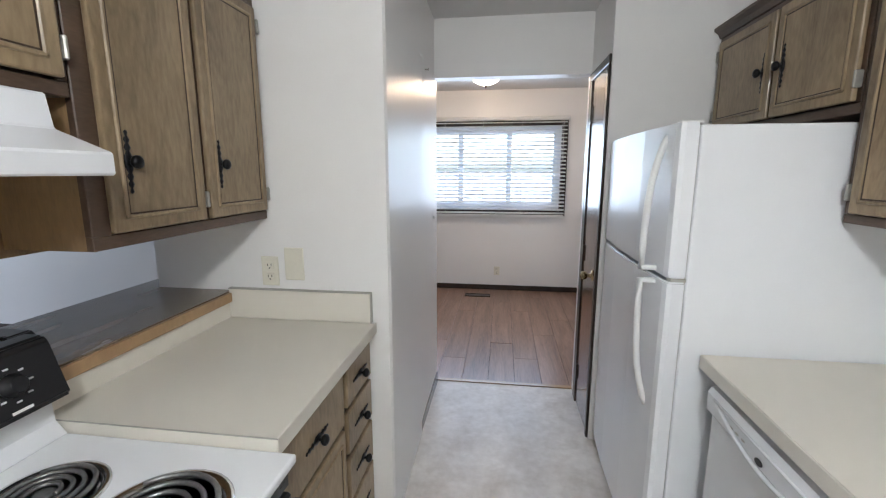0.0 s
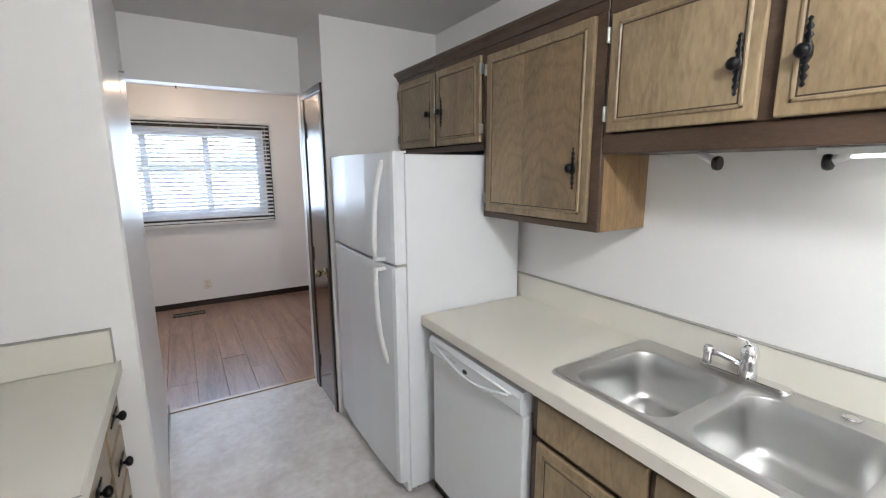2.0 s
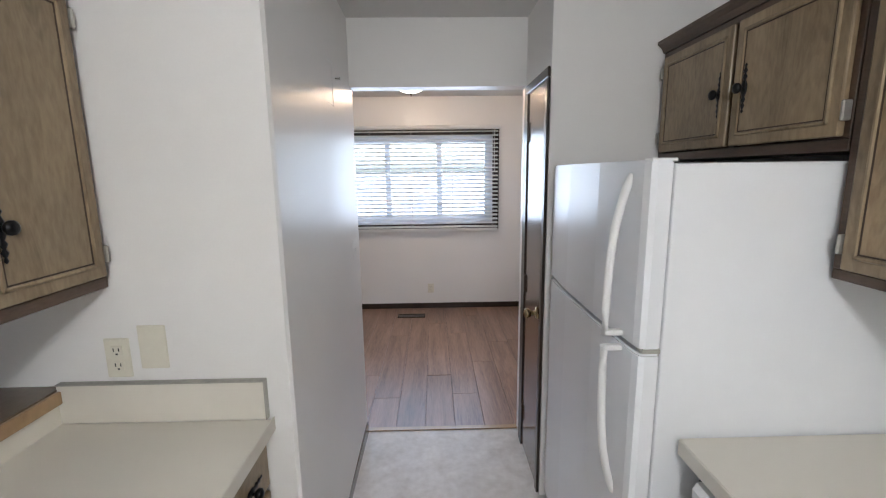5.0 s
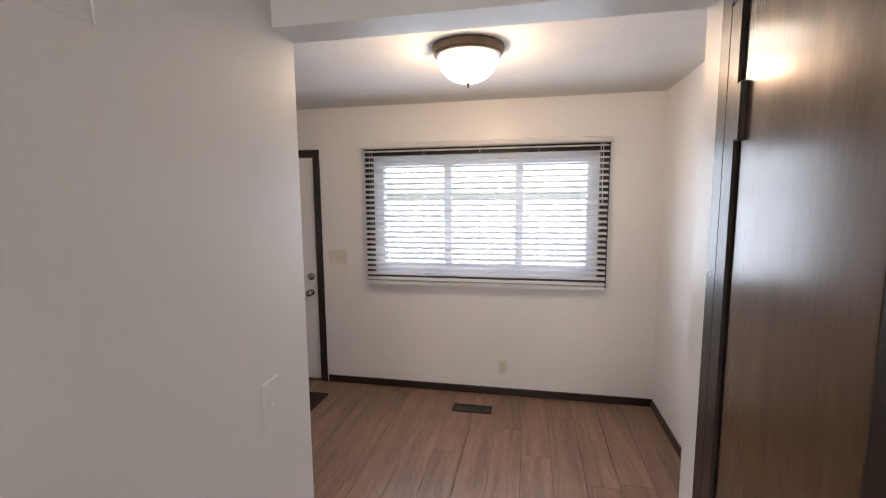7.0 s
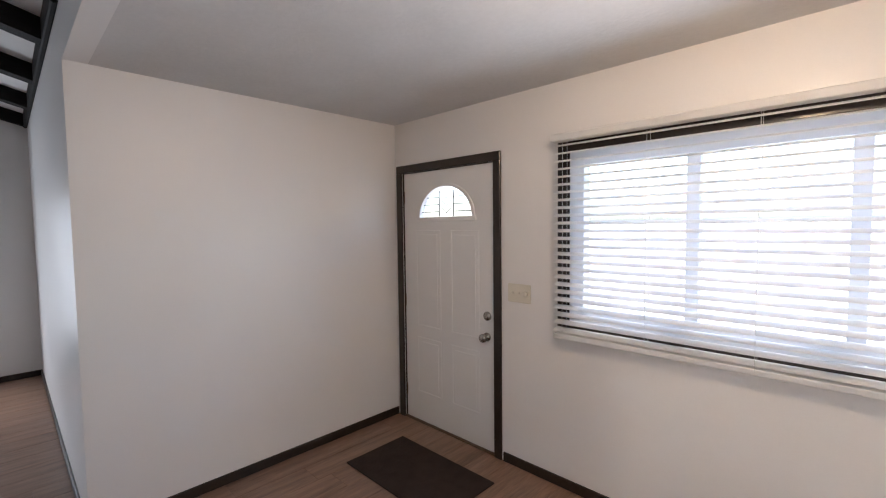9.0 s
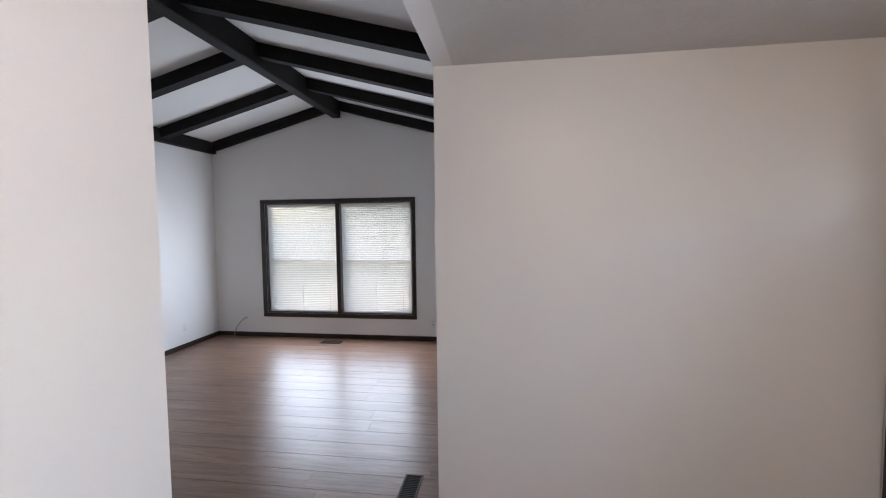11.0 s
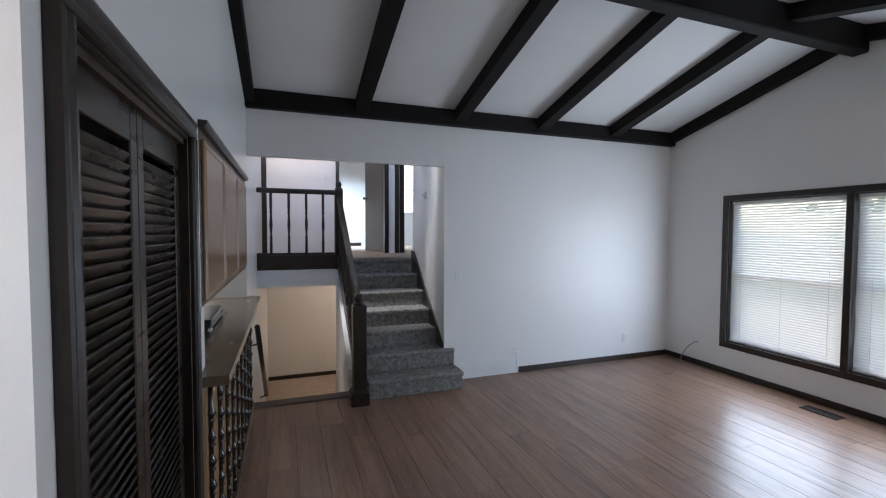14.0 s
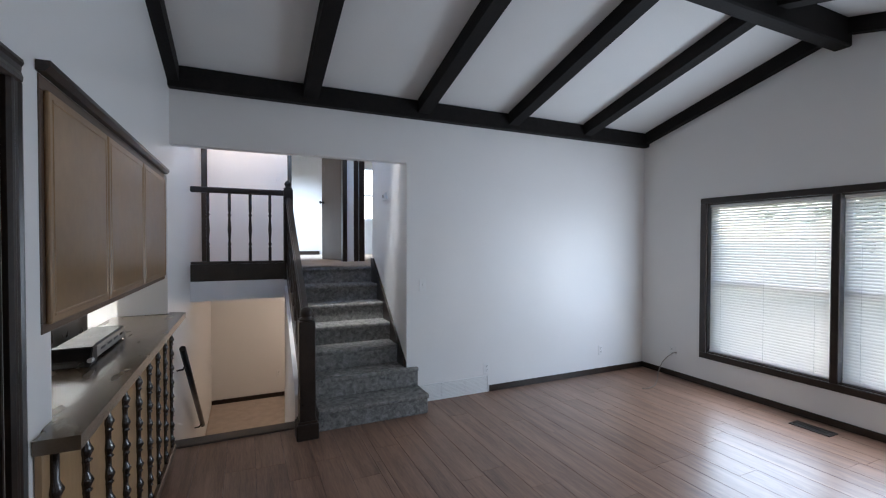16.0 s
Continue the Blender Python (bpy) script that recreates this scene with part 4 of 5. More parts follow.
part("spout", tube(bmesh.new(), [(1.710, 1.145, 0.962), (1.700, 1.175, 0.974), (1.688, 1.205, 0.984), (1.676, 1.232, 0.988)], 0.0105, 10), CHROME, fau)
part("lever", tube(bmesh.new(), [(1.714, 1.135, 1.03), (1.705, 1.145, 1.048), (1.685, 1.16, 1.055)], 0.006, 8), CHROME, fau)
part("aerator", lathe(bmesh.new(), [(0.013, 0), (0.012, 0.03), (0.016, 0.04), (0.014, 0.058)], Matrix.Translation((1.674, 1.236, 0.946)), 12), CHROME, fau)

# under-cabinet lamp and paper towel holder
ul = thing("under_cabinet_light", (1.62, 0.70, 1.60), "slim white fluorescent light fixed under the cabinet", "light")
part("housing", one(1.575, 1.665, 0.40, 1.00, 1.596, 1.6145, 0.003), WHITE, ul)
part("tube", one(1.585, 1.655, 0.42, 0.98, 1.588, 1.596, 0.003), TUBEGLOW, ul, "lit diffuser")
ph = thing("paper_towel_holder", (1.59, 1.1, 1.60), "white under-cabinet paper towel holder with dark hubs, empty", "towel holder")
for y, s in ((1.225, 1), (0.975, -1)):
    ar = part("arm", tube(bmesh.new(), [(1.62, y + 0.065 * s, 1.606), (1.605, y + 0.055 * s, 1.604), (1.592, y + 0.032 * s, 1.597), (1.586, y + 0.006 * s, 1.583)], 0.012, 8), WHITE, ph)
    part("hub", lathe(bmesh.new(), [(0.019, -0.008), (0.021, 0), (0.019, 0.008)], Matrix.Translation((1.585, y, 1.580)) @ pose(0, 0, 0, 90), 16), BLACK, ar, "black hub")

# fridge
fr = thing("refrigerator", (1.40, 2.66, 0), "white textured top-freezer refrigerator with curved handles", "refrigerator")
FX, FY0, FY1, FH, FG = 1.03, 2.232, 3.092, 1.640, 1.150
part("cabinet", one(FX + 0.062, 1.735, FY0, FY1, 0.03, FH - 0.008, 0.006, 2), ENAMEL, fr)


def fridge_door(z0, z1):
    bm = bmesh.new()
    outline = [(FX + 0.058, FY0 + 0.002), (FX + 0.022, FY0 + 0.002), (FX + 0.008, FY0 + 0.008), (FX + 0.001, FY0 + 0.03), (FX - 0.012, (FY0 * 2 + FY1) / 3), (FX - 0.012, (FY0 + FY1 * 2) / 3), (FX + 0.001, FY1 - 0.03), (FX + 0.008, FY1 - 0.008),
               (FX + 0.022, FY1 - 0.002), (FX + 0.058, FY1 - 0.002)]
    prism(bm, outline, "z", z0, z1)
    bmesh.ops.bevel(bm, geom=[e for e in bm.edges if abs(e.verts[0].co.z - e.verts[1].co.z) < 1e-5 and abs(e.verts[0].co.x + e.verts[1].co.x - 2 * (FX + 0.058)) > 1e-4], offset=0.006, segments=2, affect="EDGES")
    return bm


d1 = part("freezer_door", fridge_door(FG + 0.006, FH), ENAMEL, fr)
d2 = part("fresh_food_door", fridge_door(0.075, FG - 0.006), ENAMEL, fr)
HY = FY0 + 0.095
bow = [(0.048, 0.012), (0.048, 0.08), (0.047, 0.16), (0.043, 0.24), (0.036, 0.31), (0.024, 0.37), (0.012, 0.415), (-0.004, 0.45)]
for door, s_, reach in ((d1, 1, 1.0), (d2, -1, 1.05)):
    path_ = [(FX - out_, HY, FG + s_ * (0.004 + up_ * reach)) for out_, up_ in bow]
    h_ = part("handle", tube(bmesh.new(), path_, 0.0115, 12), WHITE, door, "white curved handle")
    z_ = FG + s_ * 0.022
    part("bracket", one(FX - 0.052, FX + 0.004, HY - 0.011, HY + 0.011, z_ - 0.008, z_ + 0.008, 0.005, 3), WHITE, h_)
part("gasket", boxes((FX + 0.056, FX + 0.064, FY0 + 0.01, FY1 - 0.01, 0.08, FH - 0.012)), GREYMETAL, fr)
part("grille", one(FX + 0.05, FX + 0.07, FY0 + 0.01, FY1 - 0.01, 0.012, 0.07, 0.003), WHITE, fr)
for y in (FY0 + 0.05, FY1 - 0.05):
    part("foot", lathe(bmesh.new(), [(0.02, 0), (0.02, 0.03)], Matrix.Translation((FX + 0.12, y, 0)), 10), BLACK, fr)
part("hinge_cap", one(FX + 0.01, FX + 0.075, FY0 + 0.012, FY0 + 0.05, FH - 0.004, FH + 0.005, 0.002), WHITE, fr)
part("centre_hinge", one(FX + 0.015, FX + 0.066, FY0 + 0.004, FY0 + 0.04, FG - 0.006, FG + 0.006, 0.002), GREYMETAL, fr)

# dishwasher
dw = thing("dishwasher", (1.45, 1.85, 0), "white dishwasher with scooped handle panel under the counter", "dishwasher")
part("tub", one(1.215, 1.74, 1.518, 2.216, 0.0, 0.862), BLACK, dw)
part("door", one(1.168, 1.212, 1.540, 2.142, 0.11, 0.752, 0.006, 2), ENAMEL, dw)
dp = bmesh.new()
prism(dp, [(1.212, 0.757), (1.162, 0.757), (1.152, 0.770), (1.150, 0.825), (1.160, 0.843), (1.212, 0.846)], "y", 1.540, 2.142)
cp = part("control_panel", dp, ENAMEL, dw)
sc = bmesh.new()
arc = [(1.60 + 0.48 * k / 12, 0.815 - 0.052 * math.sin(math.pi * k / 12)) for k in range(13)]
tube(sc, [(1.1475, y, z) for y, z in arc], 0.006, 6)
tube(sc, [(1.1485, 1.585, 0.822), (1.1485, 2.10, 0.822)], 0.004, 6)
part("handle_scoop", sc, ENAMEL, cp)
part("latch_eye", lathe(bmesh.new(), [(0.013, 0), (0.012, 0.003)], Matrix.Translation((1.1500, 1.862, 0.786)) @ pose(0, 0, 0, 0, -90) @ Matrix.Diagonal((0.7, 1.2, 1, 1)), 14), BLACK, cp, "small black eye")
for k in range(4):
    part("button_mark", one(1.1497, 1.1510, 1.93 + 0.03 * k, 1.945 + 0.03 * k, 0.792, 0.797), GREYMETAL, cp)
part("toe_panel", one(1.225, 1.24, 1.54, 2.142, 0.0, 0.10), BLACK, dw)

# left side: counter, drawers, pass-through cabinets
LCF, LCB = 0.030, -0.575
lc = thing("countertop", (-0.27, 2.0, 0.87), "cream laminate countertop with backsplash beside the stove", "countertop")
part("slab", one(LCB, LCF - 0.004, 1.615, KL - 0.02, 0.872, 0.912), COUNTER, lc)
part("front_edge", one(LCF - 0.004, LCF, 1.615, KL - 0.001, 0.868, 0.912, 0.0015), COUNTER, lc)
part("backsplash", one(LCB - 0.02, LCB, 1.0, KL - 0.001, 0.872, 0.974, 0.002), COUNTER, lc)
part("end_splash", one(LCB, 0.012, KL - 0.02, KL - 0.001, 0.912, 1.030, 0.002), COUNTER, lc)
for d in ((LCB, 0.012, KL - 0.022, KL - 0.0005, 1.030, 1.0335), (0.012, 0.0155, KL - 0.022, KL - 0.0005, 0.912, 1.0335), (LCB, LCF + 0.001, 1.6135, 1.615, 0.9095, 0.9125)):
    part("edge_strip", one(*d), GREYMETAL, lc, "thin dark edge seam")
lb = thing("base_cabinet", (-0.28, 2.0, 0), "stained wooden base cabinet with drawers and iron pulls", "cabinet", "lower cabinets")
FXL = -0.012
part("body", one(-0.56, FXL - 0.02, 1.615, KL - 0.003, 0.09, 0.868), CAB_FRAME, lb)
part("face_frame", boxes((FXL - 0.02, FXL, 1.615, KL - 0.003, 0.09, 0.12), (FXL - 0.02, FXL, 1.615, KL - 0.003, 0.845, 0.868), (FXL - 0.02, FXL, 2.065, 2.10, 0.12, 0.845), (FXL - 0.02, FXL, 1.615, 1.64, 0.12, 0.845), (FXL - 0.02, FXL, 2.352, KL - 0.003, 0.12, 0.845), bev=0.002), CAB_FRAME, lb)
part("toe_kick", one(-0.10, -0.085, 1.615, KL - 0.003, 0.0, 0.09), BLACK, lb)
for k, (z0, z1) in enumerate(((0.700, 0.842), (0.525, 0.680), (0.345, 0.505), (0.125, 0.325))):
    panel_front(lb, "drawer_front", 1, FXL, 2.098, 2.358, z0, z1, (2.228, (z0 + z1) / 2, 1), groove=False)
panel_front(lb, "drawer_front", 1, FXL, 1.640, 2.068, 0.660, 0.842, (1.854, 0.75, 1), groove=False)
panel_front(lb, "door", 1, FXL, 1.640, 2.068, 0.125, 0.640, (1.69, 0.58))

LX = -0.395
for nm, y0, y1, zb, doors in (("corner", 1.645, KL - 0.003, 1.314, [(1.690, 2.008, 1.350, 2.062, 1.745), (2.034, 2.352, 1.350, 2.062, 2.085)]),
                              ("hood", 0.88, 1.641, 1.645, [(0.905, 1.250, 1.680, 2.062, 1.20), (1.275, 1.622, 1.680, 2.062, 1.32)])):
    c = thing("wall_cabinet", (-0.5, (y0 + y1) / 2, zb), "stained wooden wall cabinet beside the range hood" if nm == "corner" else "short stained wooden wall cabinet over the range hood", "cabinet", "upper cabinets by the stove")
    part("body", one(-0.635, LX - 0.02, y0 + 0.002, y1 - 0.002, zb, 2.10), CAB_SIDE if nm == "corner" else CAB_FRAME, c)
    ff = bmesh.new()
    box(ff, LX - 0.02, LX, y0, y1, zb, doors[0][2] - 0.004, 0.002)
    box(ff, LX - 0.02, LX, y0, y1, doors[0][3] + 0.004, 2.10, 0.002)
    edges = [y0] + [v for d in sorted(doors) for v in (d[0] + 0.006, d[1] - 0.006)] + [y1]
    for a, b in zip(edges[::2], edges[1::2]):
        box(ff, LX - 0.02, LX, a, b, doors[0][2] - 0.004, doors[0][3] + 0.004, 0.002)
    part("face_frame", ff, CAB_FRAME, c, "darker stained face frame")
    for d0, d1_, z0, z1, ky in doors:
        d = panel_front(c, "door", 1, LX, d0, d1_, z0, z1, (ky, 1.515 if nm == "corner" else 1.74))
        hy = d1_ + 0.006 if ky < (d0 + d1_) / 2 else d0 - 0.008
        for z in (z0 + 0.06, z1 - 0.06):
            hinge(d, 1, LX, hy, z)
cr = bmesh.new()
prism(cr, [(LX + 0.006, 2.100), (LX - 0.02, 2.100), (LX - 0.02, 2.146), (LX + 0.034, 2.146), (LX + 0.034, 2.134), (LX + 0.016, 2.120)], "y", 0.88, KL - 0.003)
tagged(mesh_object("crown_moulding", cr, CAB_FRAME), "dark stained crown moulding along the cabinet tops", "moulding")

# range hood
hd = thing("range_hood", (-0.42, 1.19, 1.48), "white enamel range hood under the short cabinet", "range hood")
hb = bmesh.new()
prism(hb, [(-0.63, 1.643), (-0.372, 1.643), (-0.362, 1.575), (-0.240, 1.528), (-0.240, 1.485), (-0.63, 1.485)], "y", 0.80, 1.572)
bmesh.ops.bevel(hb, geom=list(hb.edges), offset=0.004, segments=1, affect="EDGES")
part("shell", hb, ENAMEL, hd)
for k in range(5):
    part("vent_slot", one(-0.3725, -0.3705, 1.24 + 0.0, 1.34, 1.60 + 0.008 * k, 1.603 + 0.008 * k), GREYMETAL, hd)

# stove
st = thing("electric_stove", (-0.25, 1.2, 0), "white electric coil stove with black control panel", "stove")
SY0, SY1, SF, SZ = 0.822, 1.608, 0.075, 0.886
part("body", boxes((-0.56, SF - 0.045, SY0, SY1, 0.05, SZ - 0.022), bev=0.004), ENAMEL, st)
tp = bmesh.new()
box(tp, -0.50, SF, SY0 - 0.002, SY1 + 0.001, SZ - 0.022, SZ, 0.006, 2)
prism(tp, [(-0.56, SZ - 0.02), (-0.50, SZ - 0.02), (-0.50, SZ - 0.001), (-0.525, SZ + 0.03), (-0.53, SZ + 0.11), (-0.56, SZ + 0.11)], "y", SY0, SY1)
part("cooktop", tp, ENAMEL, st)
bk = bmesh.new()
prism(bk, [(-0.572, 0.978), (-0.478, 0.982), (-0.470, 0.992), (-0.510, 1.118), (-0.522, 1.128), (-0.572, 1.128)], "y", SY0, SY1 + 0.004)
bmesh.ops.bevel(bk, geom=list(bk.edges), offset=0.006, segments=2, affect="EDGES")
cpn = part("control_panel", bk, BLACK, st, "glossy black control panel")
tilt = Matrix.Translation((-0.490, 0, 1.055)) @ pose(0, 0, 0, 0, 72.5)
for y in (0.92, 1.06, 1.36, 1.51):
    part("control_knob", lathe(bmesh.new(), [(0.026, 0), (0.026, 0.006), (0.020, 0.008), (0.018, 0.022), (0.016, 0.024)], Matrix.Translation((0, y, 0)) @ tilt, 18), BLACK, cpn)
    tk = bmesh.new()
    for k in range(8):
        if k not in (6,):
            a = radians(45 * k)
            mm = Matrix.Translation((0, y, 0)) @ tilt @ pose(0.036 * math.cos(a), 0.036 * math.sin(a), 0.0015)
            r = bmesh.ops.create_cube(tk, size=1)
            for v in r["verts"]:
                v.co = mm @ Vector((v.co.x * 0.004, v.co.y * 0.010, v.co.z * 0.001))
    part("dial_marks", tk, WHITE, cpn, "white dial marks")
    lg = bmesh.new()
    r = bmesh.ops.create_cube(lg, size=1)
    for v in r["verts"]:
        v.co = Matrix.Translation((0, y, 0)) @ tilt @ Vector((0.055 + v.co.x * 0.006, v.co.y * 0.04, 0.001 + v.co.z * 0.001))
    part("legend_bar", lg, WHITE, cpn, "white legend bar")
for bx, by, br in ((-0.085, 1.405, 0.112), (-0.335, 1.420, 0.090), (-0.085, 1.03, 0.090), (-0.335, 1.03, 0.112)):
    pan = part("drip_pan", lathe(bmesh.new(), [(br + 0.012, 0.0), (br + 0.012, 0.004), (br + 0.004, 0.006), (br - 0.004, 0.002), (br * 0.55, -0.012), (0.02, -0.016)], Matrix.Translation((bx, by, SZ)), 36), CHROME, st, "chrome drip pan")
    co = bmesh.new()
    pts = [(bx + (0.022 + (br - 0.030) * k / 90) * math.cos(2 * math.pi * 3.4 * k / 90), by + (0.022 + (br - 0.030) * k / 90) * math.sin(2 * math.pi * 3.4 * k / 90), SZ + 0.010) for k in range(91)]
    tube(co, pts, 0.0052 if br > 0.1 else 0.0047, 8)
    lathe(co, [(0.018, 0.003), (0.018, 0.009), (0.012, 0.010)], Matrix.Translation((bx, by, SZ)), 14)
    part("coil", co, COIL, pan, "dark spiral heating coil")
part("oven_door", one(SF - 0.044, SF - 0.012, SY0 + 0.008, SY1 - 0.008, 0.22, 0.80, 0.006), BLACK, st, "black glass oven door")
part("oven_handle", one(SF + 0.0, SF + 0.03, SY0 + 0.03, SY1 - 0.03, 0.786, 0.808, 0.008, 2), BLACK, st)
part("handle_bracket", boxes((SF - 0.03, SF + 0.012, SY1 - 0.07, SY1 - 0.045, 0.784, 0.806), (SF - 0.03, SF + 0.012, SY0 + 0.045, SY0 + 0.07, 0.784, 0.806)), BLACK, st)
part("trim_strip", one(SF - 0.046, SF - 0.02, SY0 + 0.004, SY1 - 0.004, 0.81, 0.862, 0.003), BLACK, st)
part("drawer", one(SF - 0.044, SF - 0.018, SY0 + 0.008, SY1 - 0.008, 0.06, 0.205, 0.005), ENAMEL, st)


# ---- plates, vents and small wall things ----
def wall_plate(name, axis, face, out, a, z, w, h, mat, label, kind="outlet"):
    """A cover plate on the plane axis = face, with outlets, toggles, a dial or nothing."""
    t = thing(name, (face, a, z) if axis == "x" else (a, face, z), label, {"outlet": "outlet", "switch": "light switch", "blank": "wall plate", "triple": "light switch"}[kind])

    def slab(u0, u1, v0, v1, d0, d1, bev=0.0):
        lo, hi = sorted((face + out * d0, face + out * d1))
        return one(lo, hi, u0, u1, v0, v1, bev) if axis == "x" else one(u0, u1, lo, hi, v0, v1, bev)
    part("plate", slab(a - w / 2, a + w / 2, z - h / 2, z + h / 2, 0, 0.006, 0.003), mat, t)
    if kind == "outlet":
        for dz in (-h * 0.19, h * 0.19):
            r = part("receptacle", slab(a - w * 0.23, a + w * 0.23, z + dz - h * 0.12, z + dz + h * 0.12, 0.004, 0.008, 0.002), mat, t)
            for da in (-0.008, 0.007):
                part("slot", slab(a + da - 0.0015, a + da + 0.0015, z + dz - 0.002, z + dz + 0.008, 0.0078, 0.0086), BLACK, r)
            part("slot", slab(a - 0.003, a + 0.003, z + dz - 0.012, z + dz - 0.007, 0.0078, 0.0086), BLACK, r)
    elif kind == "switch":
        part("toggle", slab(a - 0.005, a + 0.005, z - 0.004, z + 0.016, 0.005, 0.016, 0.002), mat, t)
    elif kind == "triple":
        for da in (-w * 0.27, 0.0):
            part("toggle", slab(a + da - 0.006, a + da + 0.006, z - 0.008, z + 0.010, 0.005, 0.014, 0.002), mat, t)
        c = Vector((face + out * 0.006, a + w * 0.28, z) if axis == "x" else (a + w * 0.28, face + out * 0.006, z))
        part("dimmer_dial", lathe(bmesh.new(), [(0.018, 0), (0.017, 0.012), (0.012, 0.014)], Matrix.Translation(c) @ (pose(0, 0, 0, 90) if axis == "y" else pose(0, 0, 0, 0, 90)), 16), mat, t)
    return t


wall_plate("outlet", "y", KL, -1, -0.398, 1.105, 0.072, 0.118, IVORY, "ivory duplex outlet above the backsplash")
wall_plate("blank_plate", "y", KL, -1, -0.296, 1.136, 0.080, 0.130, IVORY, "blank ivory cover plate above the backsplash", "blank")
wall_plate("outlet", "x", KX, -1, 0.712, 1.115, 0.08, 0.12, IVORY, "ivory outlet above the sink backsplash")
wall_plate("light_switch", "x", CW, 1, 3.537, 1.200, 0.072, 0.118, WHITE, "white toggle switch on the corridor wall", "switch")
wall_plate("light_switch", "y", DY, -1, -1.012, 1.168, 0.176, 0.122, IVORY, "ivory three-gang switch plate with dimmer by the door", "triple")
wall_plate("outlet", "y", DY, -1, 0.455, 0.247, 0.072, 0.112, IVORY, "ivory outlet under the dining window")
wall_plate("light_switch", "y", LS, 1, -2.985, 1.140, 0.072, 0.116, WHITE, "white toggle switch beside the stair opening", "switch")
wall_plate("outlet", "y", LS, 1, -3.70, 0.247, 0.068, 0.112, WHITE, "white outlet on the living room wall")
wall_plate("outlet", "y", LS, 1, -5.262, 0.277, 0.068, 0.112, WHITE, "white outlet near the room corner")
wall_plate("outlet", "x", LW, 1, 0.585, 0.290, 0.085, 0.112, WHITE, "white outlet with a cable by the window")
wall_plate("outlet", "x", LW, 1, 3.478, 0.256, 0.070, 0.112, WHITE, "white outlet beside the living room window")
wall_plate("light_switch", "y", HB, 1, -1.857, 2.46, 0.075, 0.12, WHITE, "white switch in the upper hall", "switch")
wall_plate("outlet", "y", -3.9, 1, -1.93, -0.72, 0.07, 0.112, WHITE, "white outlet in the lower level")

# loose cable by the outlet
cb = bmesh.new()
cpts = [(-5.94, 0.655, 0.285), (-5.915, 0.63, 0.280), (-5.895, 0.57, 0.225), (-5.88, 0.515, 0.150), (-5.86, 0.49, 0.06), (-5.80, 0.52, 0.012), (-5.66, 0.63, 0.006), (-5.46, 0.76, 0.006), (-5.34, 0.80, 0.006), (-5.24, 0.785, 0.007)]
tube(cb, cpts, 0.005, 6)
tagged(mesh_object("loose_cable", cb, CANE), "thin grey cable hanging from the outlet to the floor", "cable")

# thermostat on the stair wall
th = thing("thermostat", (OX1, -0.505, 2.045), "small white round-cornered thermostat on the stair wall", "thermostat")
part("case", one(OX1, OX1 + 0.03, -0.56, -0.45, 2.005, 2.085, 0.008, 2), WHITE, th)
part("display", one(OX1 + 0.029, OX1 + 0.032, -0.535, -0.49, 2.035, 2.065), GREYMETAL, th)

# access panel and bell on the corridor wall
ap = thing("access_panel", (CW, 3.07, 2.0), "white painted square access panel on the corridor wall", "access panel")
part("frame", boxes((CW, CW + 0.012, 2.945, 2.965, 1.908, 2.10), (CW, CW + 0.012, 3.18, 3.20, 1.908, 2.10), (CW, CW + 0.012, 2.965, 3.18, 1.908, 1.926), (CW, CW + 0.012, 2.965, 3.18, 2.082, 2.10), bev=0.003), WHITE, ap)
part("cover", one(CW, CW + 0.005, 2.965, 3.18, 1.926, 2.082), PAINT, ap)
db = thing("wall_hook", (CW, 3.255, 2.04), "small metal hook on the corridor wall", "hook")
part("plate", one(CW, CW + 0.006, 3.245, 3.265, 2.02, 2.06, 0.002), GREYMETAL, db)
part("peg", lathe(bmesh.new(), [(0.004, 0), (0.004, 0.02), (0.007, 0.026)], Matrix.Translation((CW + 0.004, 3.255, 2.04)) @ pose(0, 0, 0, 0, 90), 8), GREYMETAL, db)


def floor_vent(x0, x1, y0, y1, long, label):
    v = thing("floor_vent", ((x0 + x1) / 2, (y0 + y1) / 2, 0), label, "floor vent")
    part("well", one(x0 + 0.008, x1 - 0.008, y0 + 0.008, y1 - 0.008, 0.0, 0.003), BLACK, v)
    w = 0.014
    part("frame", boxes((x0, x1, y0, y0 + w, 0, 0.009), (x0, x1, y1 - w, y1, 0, 0.009), (x0, x0 + w, y0 + w, y1 - w, 0, 0.009), (x1 - w, x1, y0 + w, y1 - w, 0, 0.009), bev=0.002), VENTM, v)
    k = 14
    for i in range(k):
        f = (i + 0.5) / k
        if long == "x":
            c = x0 + w + (x1 - x0 - 2 * w) * f
            part("slat", one(c - 0.002, c + 0.002, y0 + w, y1 - w, 0.002, 0.007), VENTM, v)
        else:
            c = y0 + w + (y1 - y0 - 2 * w) * f
            part("slat", one(x0 + w, x1 - w, c - 0.002, c + 0.002, 0.002, 0.007), VENTM, v)


floor_vent(0.078, 0.388, 5.872, 5.992, "x", "brown metal floor vent under the dining window")
floor_vent(-5.80, -5.67, 1.92, 2.21, "y", "dark metal floor vent under the living room window")
floor_vent(-2.72, -2.44, 3.845, 3.965, "x", "dark metal floor vent beside the living room wall")

